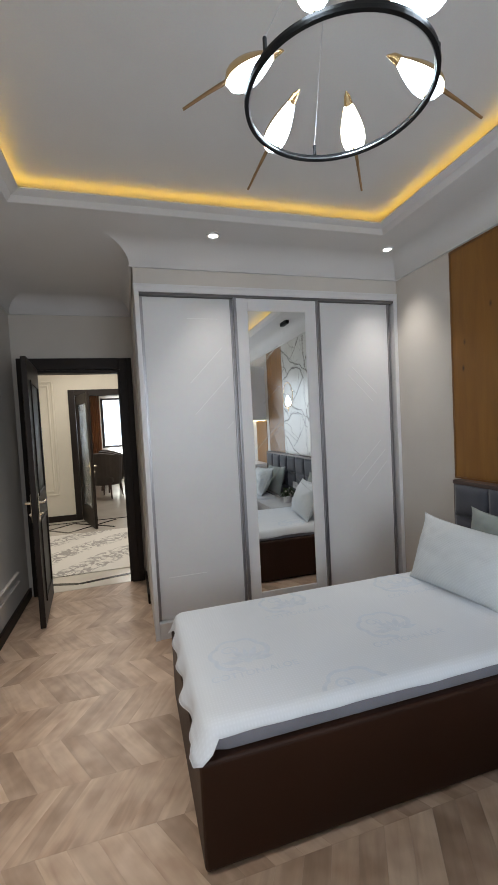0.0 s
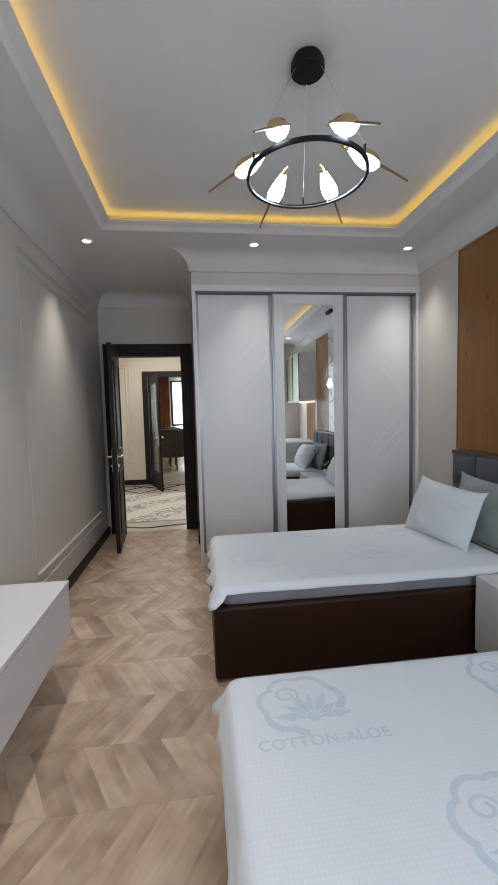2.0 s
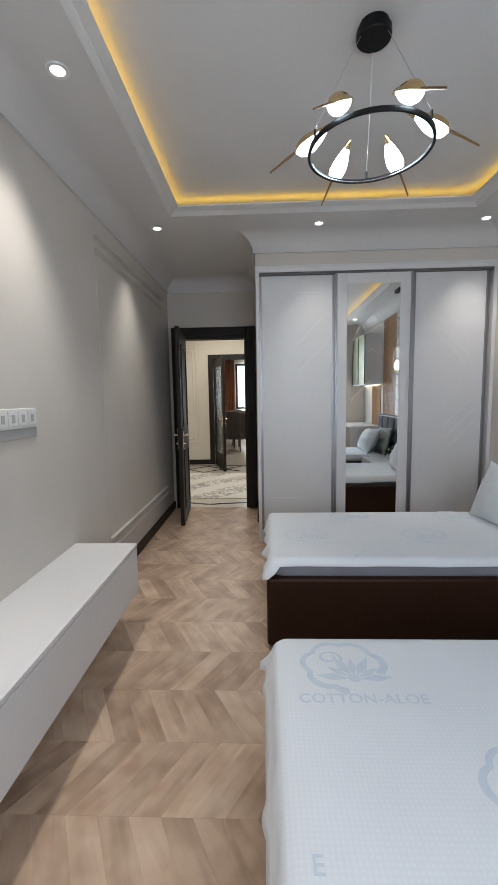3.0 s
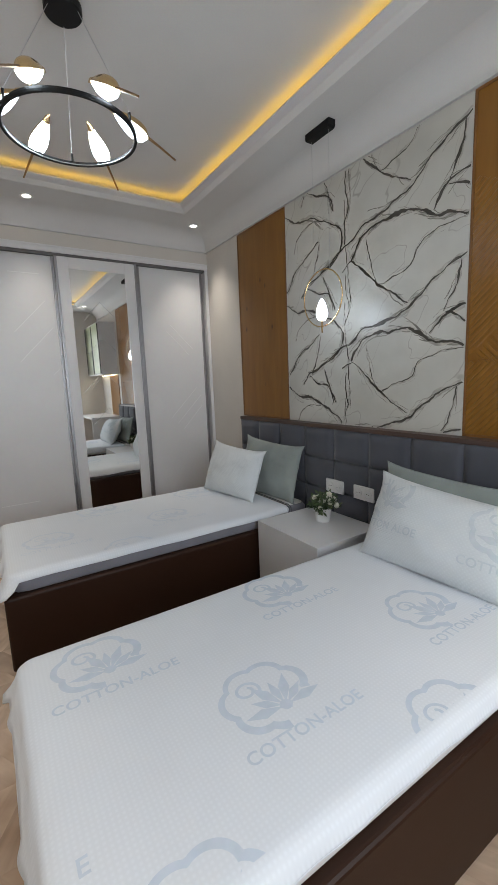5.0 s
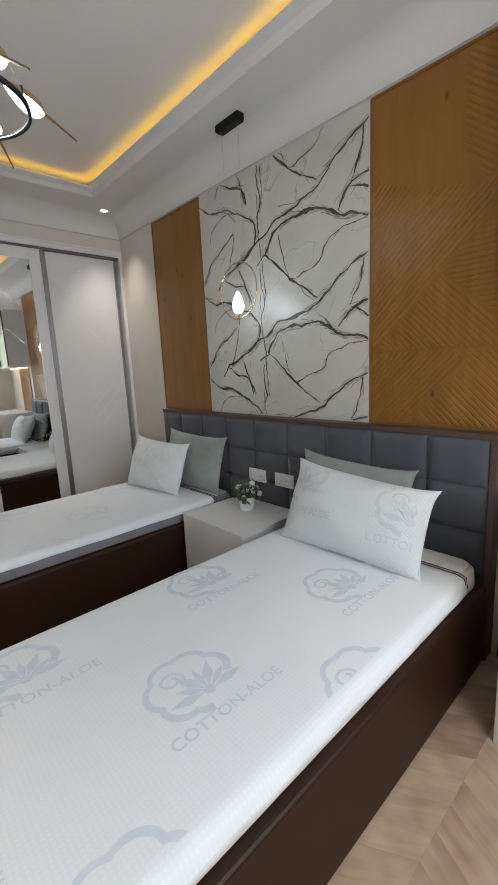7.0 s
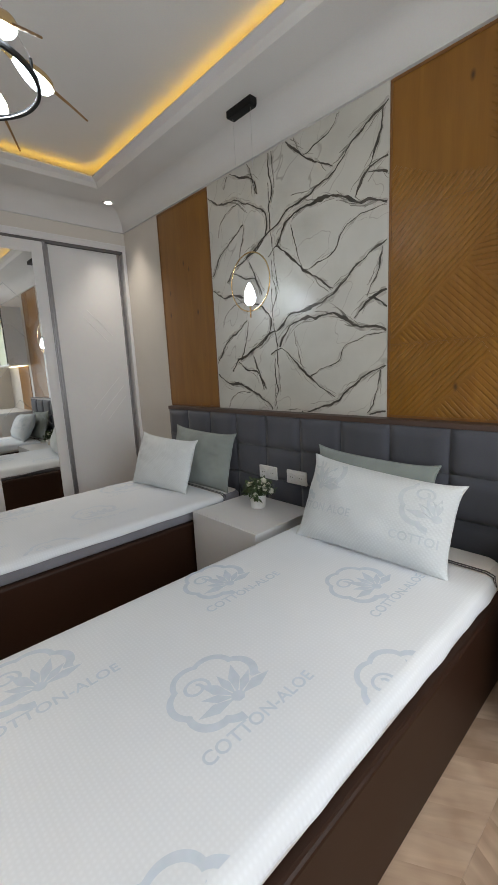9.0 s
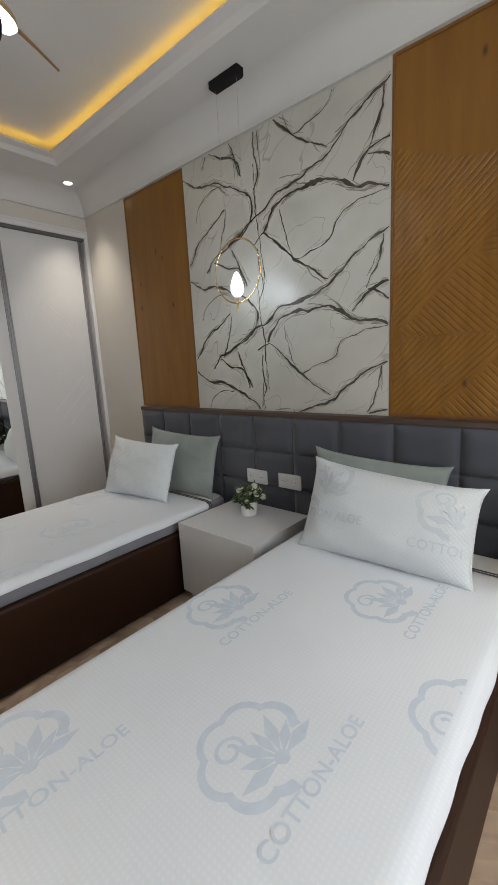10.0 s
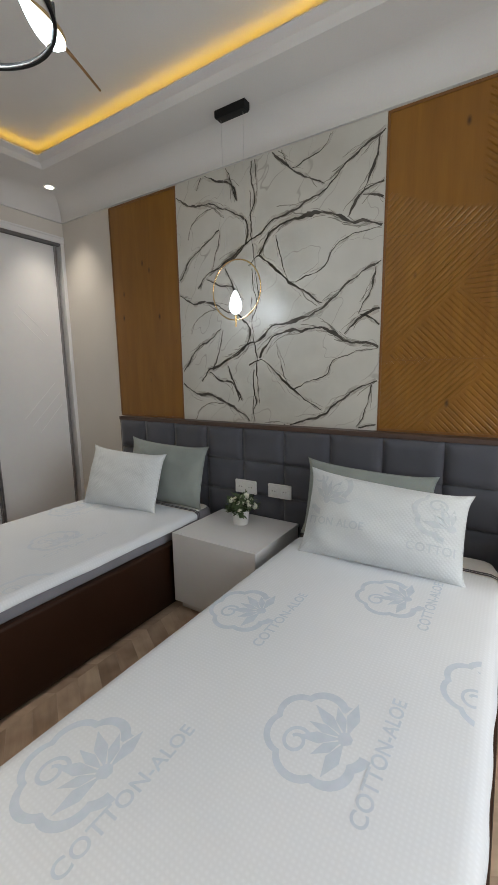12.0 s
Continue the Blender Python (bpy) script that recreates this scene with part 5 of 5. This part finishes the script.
# ---------------------------------------------------------------- ring pendant by the headboard
QX, QY, QZ, QR = 2.055, 1.290, 1.812, 0.160
pe = thing("pendant_lamp", (QX, 1.30, 1.62), "slim gold ring pendant with one lit bulb", "pendant lamp")
bm = extruded([(1.200, SOFFIT - 0.0005), (1.200, SOFFIT - 0.032), (1.208, SOFFIT - 0.042), (1.382, SOFFIT - 0.042), (1.390, SOFFIT - 0.032), (1.390, SOFFIT - 0.0005)], "x", QX - 0.024, QX + 0.024)
part("canopy", bm, BLACK, pe, "matt black ceiling box")
part("ring", tube([(QX, QY + QR * math.cos(math.tau * k / 64), QZ + QR * math.sin(math.tau * k / 64)) for k in range(64)], 0.0037, 8, closed=True), GOLD, pe, smooth=True)
for o in (-0.07, 0.07):
    part("wire", tube([(QX, QY + o * 0.9, QZ + math.sqrt(QR * QR - (o * 0.9) ** 2)), (QX, 1.295 + o, SOFFIT - 0.042)], 0.0007, 5), WIRE, pe)
bulb = lathe([(0.004, -0.002), (0.018, 0.003), (0.031, 0.022), (0.034, 0.042), (0.028, 0.075), (0.016, 0.105), (0.006, 0.122), (0.002, 0.125)], (QX, QY + 0.005, 1.685), 20)
part("bulb", bulb, PENDANT_GLOW, pe, "glowing white drop-shaped bulb", smooth=True)
part("stem", tube([(QX, QY + 0.005, 1.684), (QX, QY + 0.005, 1.615)], [0.006, 0.004], 8), GOLD, pe)

# ---------------------------------------------------------------- hall and the room beyond it
HY = 7.76
solo("floor_hall", block(-3.0, 2.6, YN + 0.12, 15.0, -0.1, -0.002), HALL_STONE, "polished cream marble hall floor", "floor", kind="structure")
solo("threshold", block(DOOR_X0 + 0.02, DOOR_X1 - 0.02, YN, YN + 0.12, -0.05, 0.003), HALL_STONE, "cream marble door sill", "threshold", kind="structure")
inlay = thing("floor_inlay", (-0.3, 5.0, 0), "dark marble inlay bands in the hall floor", "floor inlay", kind="structure")


def band(x0, y0, x1, y1, w=0.045):
    d = Vector((x1 - x0, y1 - y0)).normalized()
    n = Vector((-d.y, d.x)) * w / 2
    part("band", extruded([(x0 + n.x, y0 + n.y), (x0 - n.x, y0 - n.y), (x1 - n.x, y1 - n.y), (x1 + n.x, y1 + n.y)], "z", -0.0015, 0.002), DARK_STONE, inlay)


for x0, y0, x1, y1 in ((-1.3, 4.86, -0.43, 4.56), (-0.43, 4.56, 0.5, 4.74), (-1.5, 6.84, -0.83, 7.48), (-1.5, 7.48, -0.83, 6.84), (-0.83, 7.48, -0.17, 6.93), (-0.83, 6.84, -0.17, 7.48), (-2.2, 7.48, -1.5, 6.84), (-2.2, 7.56, 0.6, 7.56)):
    band(x0, y0, x1, y1)
solo("hall_rug", block(-1.9, 1.2, 4.85, 6.72, -0.001, 0.008, 0.002), RUG, "cream rug with a grey damask pattern", "rug")
D2A, D2B, D2Z = -0.72, 0.70, 2.13
bm = block(-3.0, D2A - 0.10, HY, HY + 0.15, 0, 2.9)
block(D2B + 0.10, 2.6, HY, HY + 0.15, 0, 2.9, bm=bm)
block(D2A - 0.10, D2B + 0.10, HY, HY + 0.15, D2Z + 0.08, 2.9, bm=bm)
solo("wall_hall_north", bm, HALL_PAINT, "cream painted hall wall with moulded panels", "wall", kind="structure")
bm = block(-3.12, -3.0, YN + 0.12, 15.0, 0, 2.9)
solo("wall_hall_west", bm, HALL_PAINT, "cream painted hall wall", "wall", kind="structure")
solo("wall_hall_east", block(2.6, 2.72, YN + 0.12, 15.0, 0, 2.9), HALL_PAINT, "cream painted hall wall", "wall", kind="structure")
bm = block(-3.0, XW - 0.12, YN, YN + 0.12, 0, 2.9)
solo("wall_hall_south", bm, HALL_PAINT, "cream painted hall wall", "wall", kind="structure")
solo("ceiling_hall", block(-3.12, 2.72, YN + 0.12, 15.12, 2.9, 3.0), CEILING, "white hall ceiling", "ceiling", kind="structure")
solo("baseboard_hall", block(-3.0, D2A - 0.10, HY - 0.02, HY, 0, 0.10, 0.004), DARK_DOOR, "dark skirting board", "skirting board", kind="structure")
hf = thing("trim_hall_frame", (-1.3, HY, 0.4), "cream picture-frame moulding on the hall wall", "moulding", kind="structure")
for o in (0.0, 0.065):
    for x0, x1, z0, z1 in ((-2.18 + o, -2.157 + o, 0.45 + o, 2.36 - o), (-1.075 - o, -1.052 - o, 0.45 + o, 2.36 - o), (-2.157 + o, -1.075 - o, 0.45 + o, 0.473 + o), (-2.157 + o, -1.075 - o, 2.337 - o, 2.36 - o)):
        part("moulding", block(x0, x1, HY - 0.018, HY, z0, z1, 0.004), HALL_PAINT, hf)
case2 = thing("door_2", (-0.1, HY, 0), "dark charcoal glazed double door standing open", "door", kind="structure")
for x0, x1 in ((D2A - 0.10, D2A), (D2B, D2B + 0.10)):
    part("architrave", block(x0, x1, HY - 0.03, HY + 0.17, 0, D2Z + 0.08, 0.005), DARK_DOOR, case2)
part("architrave", block(D2A, D2B, HY - 0.03, HY + 0.17, D2Z - 0.02, D2Z + 0.08, 0.005), DARK_DOOR, case2)
put_leaf(case2, (D2A + 0.03, HY - 0.05), (-0.43, 6.86), 2.08, True)

# far room: window, curtains, table and chairs
FY = 14.3
bm = block(-3.0, -0.72, FY, FY + 0.15, 0, 2.9)
block(1.9, 2.6, FY, FY + 0.15, 0, 2.9, bm=bm)
block(-0.72, 1.9, FY, FY + 0.15, 0, 0.95, bm=bm)
block(-0.72, 1.9, FY, FY + 0.15, 2.55, 2.9, bm=bm)
solo("wall_living_north", bm, HALL_PAINT, "cream wall around the bright far window", "wall", kind="structure")
w2 = thing("window_2", (0.6, FY, 0.95), "large dark framed window, bright with daylight", "window", kind="structure")
bm = block(-0.72, 1.9, FY + 0.03, FY + 0.09, 0.95, 1.01)
block(-0.72, 1.9, FY + 0.03, FY + 0.09, 2.49, 2.55, bm=bm)
for wx in (-0.72, 0.18, 1.05, 1.84):
    block(wx, wx + 0.07, FY + 0.03, FY + 0.09, 1.01, 2.49, bm=bm)
part("window_frame", bm, DARK_DOOR, w2)
for wx in (-0.65, 0.27, 1.12):
    p = part("pane", block(wx, wx + 0.72, FY + 0.055, FY + 0.065, 1.01, 2.49), GLASS, w2)
    p.visible_shadow = False
solo("backdrop", block(-6, 7, 18.0, 18.05, -2, 7), SKY_GLOW, "bright overcast sky outside the window", "sky", kind="structure")


def curtain(x0, x1, y, label):
    bm = bmesh.new()
    n = 60
    a, c = [], []
    for k in range(n + 1):
        x = x0 + (x1 - x0) * k / n
        d = 0.045 * math.sin(k * 0.95) + 0.015 * math.sin(k * 2.3)
        a.append(bm.verts.new((x, y + d, 0.02)))
        c.append(bm.verts.new((x, y + d * 0.8, 2.75)))
    for k in range(n):
        bm.faces.new((a[k], a[k + 1], c[k + 1], c[k]))
    ob = solo("curtain", bm, CURTAIN, label, "curtain", "curtains", smooth=True)
    mod = ob.modifiers.new("thickness", "SOLIDIFY")
    mod.thickness = 0.006


curtain(-1.25, -0.74, FY - 0.12, "rust orange pleated curtain drawn aside")


def dining_chair():
    """A tub chair that faces +x."""
    c = thing("dining_chair", (0, 0, 0), "taupe upholstered tub chair with curved wooden legs", "chair", "chairs round the dining table")
    part("seat", block(-0.25, 0.26, -0.26, 0.26, 0.34, 0.48, 0.05, seg=3), TAUPE, c)
    bm = bmesh.new()
    rows = []
    for k in range(17):
        a = radians(70 + 220 * k / 16)
        top = 1.00 - 0.14 * abs(k - 8) / 8 * (abs(k - 8) / 8)
        rows.append([bm.verts.new((r * 1.0 * math.cos(a) + 0.02, r * math.sin(a), z)) for r, z in ((0.30, 0.30), (0.33, 0.62), (0.35, top), (0.29, top + 0.015), (0.26, 0.62), (0.25, 0.30))])
    for p, q in zip(rows, rows[1:]):
        for k in range(6):
            bm.faces.new((p[k], p[(k + 1) % 6], q[(k + 1) % 6], q[k]))
    bm.faces.new(rows[0])
    bm.faces.new(rows[-1])
    part("backrest", bm, TAUPE, c)
    for sx, sy in ((-1, -1), (-1, 1), (1, -1), (1, 1)):
        part("leg", tube([(sx * 0.20, sy * 0.20, 0.345), (sx * 0.225, sy * 0.225, 0.18), (sx * 0.24, sy * 0.24, 0.0)], [0.026, 0.020, 0.013], 8), FRAME_WOOD, c)
    return c


first = dining_chair()
first.matrix_basis = pose(-0.42, 10.0, 0, 0, 0, 62)
for y in (10.95, 11.65):
    copy_thing(first, pose(-0.30, y, 0, 0, 0, 24))
for y in (10.25, 10.95, 11.65):
    copy_thing(first, pose(1.30, y, 0, 0, 0, 180))
tb = thing("dining_table", (0.5, 10.95, 0), "long dining table with a pale glossy top", "table")
part("tabletop", block(0.02, 1.0, 9.75, 12.2, 0.72, 0.76, 0.006), HALL_STONE, tb)
for x, y in ((0.12, 9.9), (0.88, 9.9), (0.12, 12.05), (0.88, 12.05)):
    part("leg", block(x - 0.04, x + 0.04, y - 0.04, y + 0.04, 0, 0.72, 0.006), FRAME_WOOD, tb)

# ---------------------------------------------------------------- the chevron floor
fl = solo("floor", block(XW, XE, YS, YN, -0.1, -0.008), UNDERLAY, "beige oak laminate floor in a chevron pattern", "floor", kind="structure")
ROW, PITCH, SHEAR, GAP = 0.2905, 0.105, 0.165, 0.0002
rest_v, rest_f, rest_m = [], [], []
shapes = {}
count = 0
r0 = math.floor((YS - 0.642) / ROW)
r1 = math.ceil((YN - 0.642) / ROW)
for r in range(r0, r1 + 1):
    y0 = 0.642 + r * ROW
    y1 = y0 + ROW
    way = 1 if r % 2 == 0 else -1
    s0, s1 = (0, SHEAR) if way > 0 else (SHEAR, 0)
    k0 = math.floor((XW - SHEAR + 0.381) / PITCH) - 1
    k1 = math.ceil((XE + 0.381) / PITCH) + 1
    for k in range(k0, k1 + 1):
        x = -0.381 + k * PITCH
        quad = [(x + s0 + GAP, y0 + GAP), (x + s0 + PITCH - GAP, y0 + GAP), (x + s1 + PITCH - GAP, y1 - GAP), (x + s1 + GAP, y1 - GAP)]
        poly = clipped(quad, XW, XE, YS, YN)
        if len(poly) < 3:
            continue
        whole = poly == quad
        if whole and count < 300 and x < 0.26 and -0.4 < y0 and y1 < 4.4:
            count += 1
            if way not in shapes:
                bm = extruded([(a - x, b - y0) for a, b in quad], "z", -0.0075, 0.0)
                shapes[way] = mesh_from("plank", bm, PLANK[way])
            ob = new("plank", shapes[way])
            ob.parent = fl
            ob.location = Vector((x, y0, 0)) - fl.location
        else:
            base, n = len(rest_v), len(poly)
            rest_v += [(a, b, -0.0075) for a, b in poly] + [(a, b, 0.0) for a, b in poly]
            rest_m += [0 if way > 0 else 1] * (n + 2)
            rest_f += [tuple(base + i for i in range(n))[::-1], tuple(base + n + i for i in range(n))]
            rest_f += [(base + i, base + (i + 1) % n, base + n + (i + 1) % n, base + n + i) for i in range(n)]
me = bpy.data.meshes.new("plank_field")
me.from_pydata([(a - fl.location.x, b - fl.location.y, c - fl.location.z) for a, b, c in rest_v], [], rest_f)
me.materials.append(PLANK[1])
me.materials.append(PLANK[-1])
me.polygons.foreach_set("material_index", rest_m)
field = new("plank_field", me)
field.parent = fl
tagged(field, "the other chevron planks of the floor", kind="stuff")
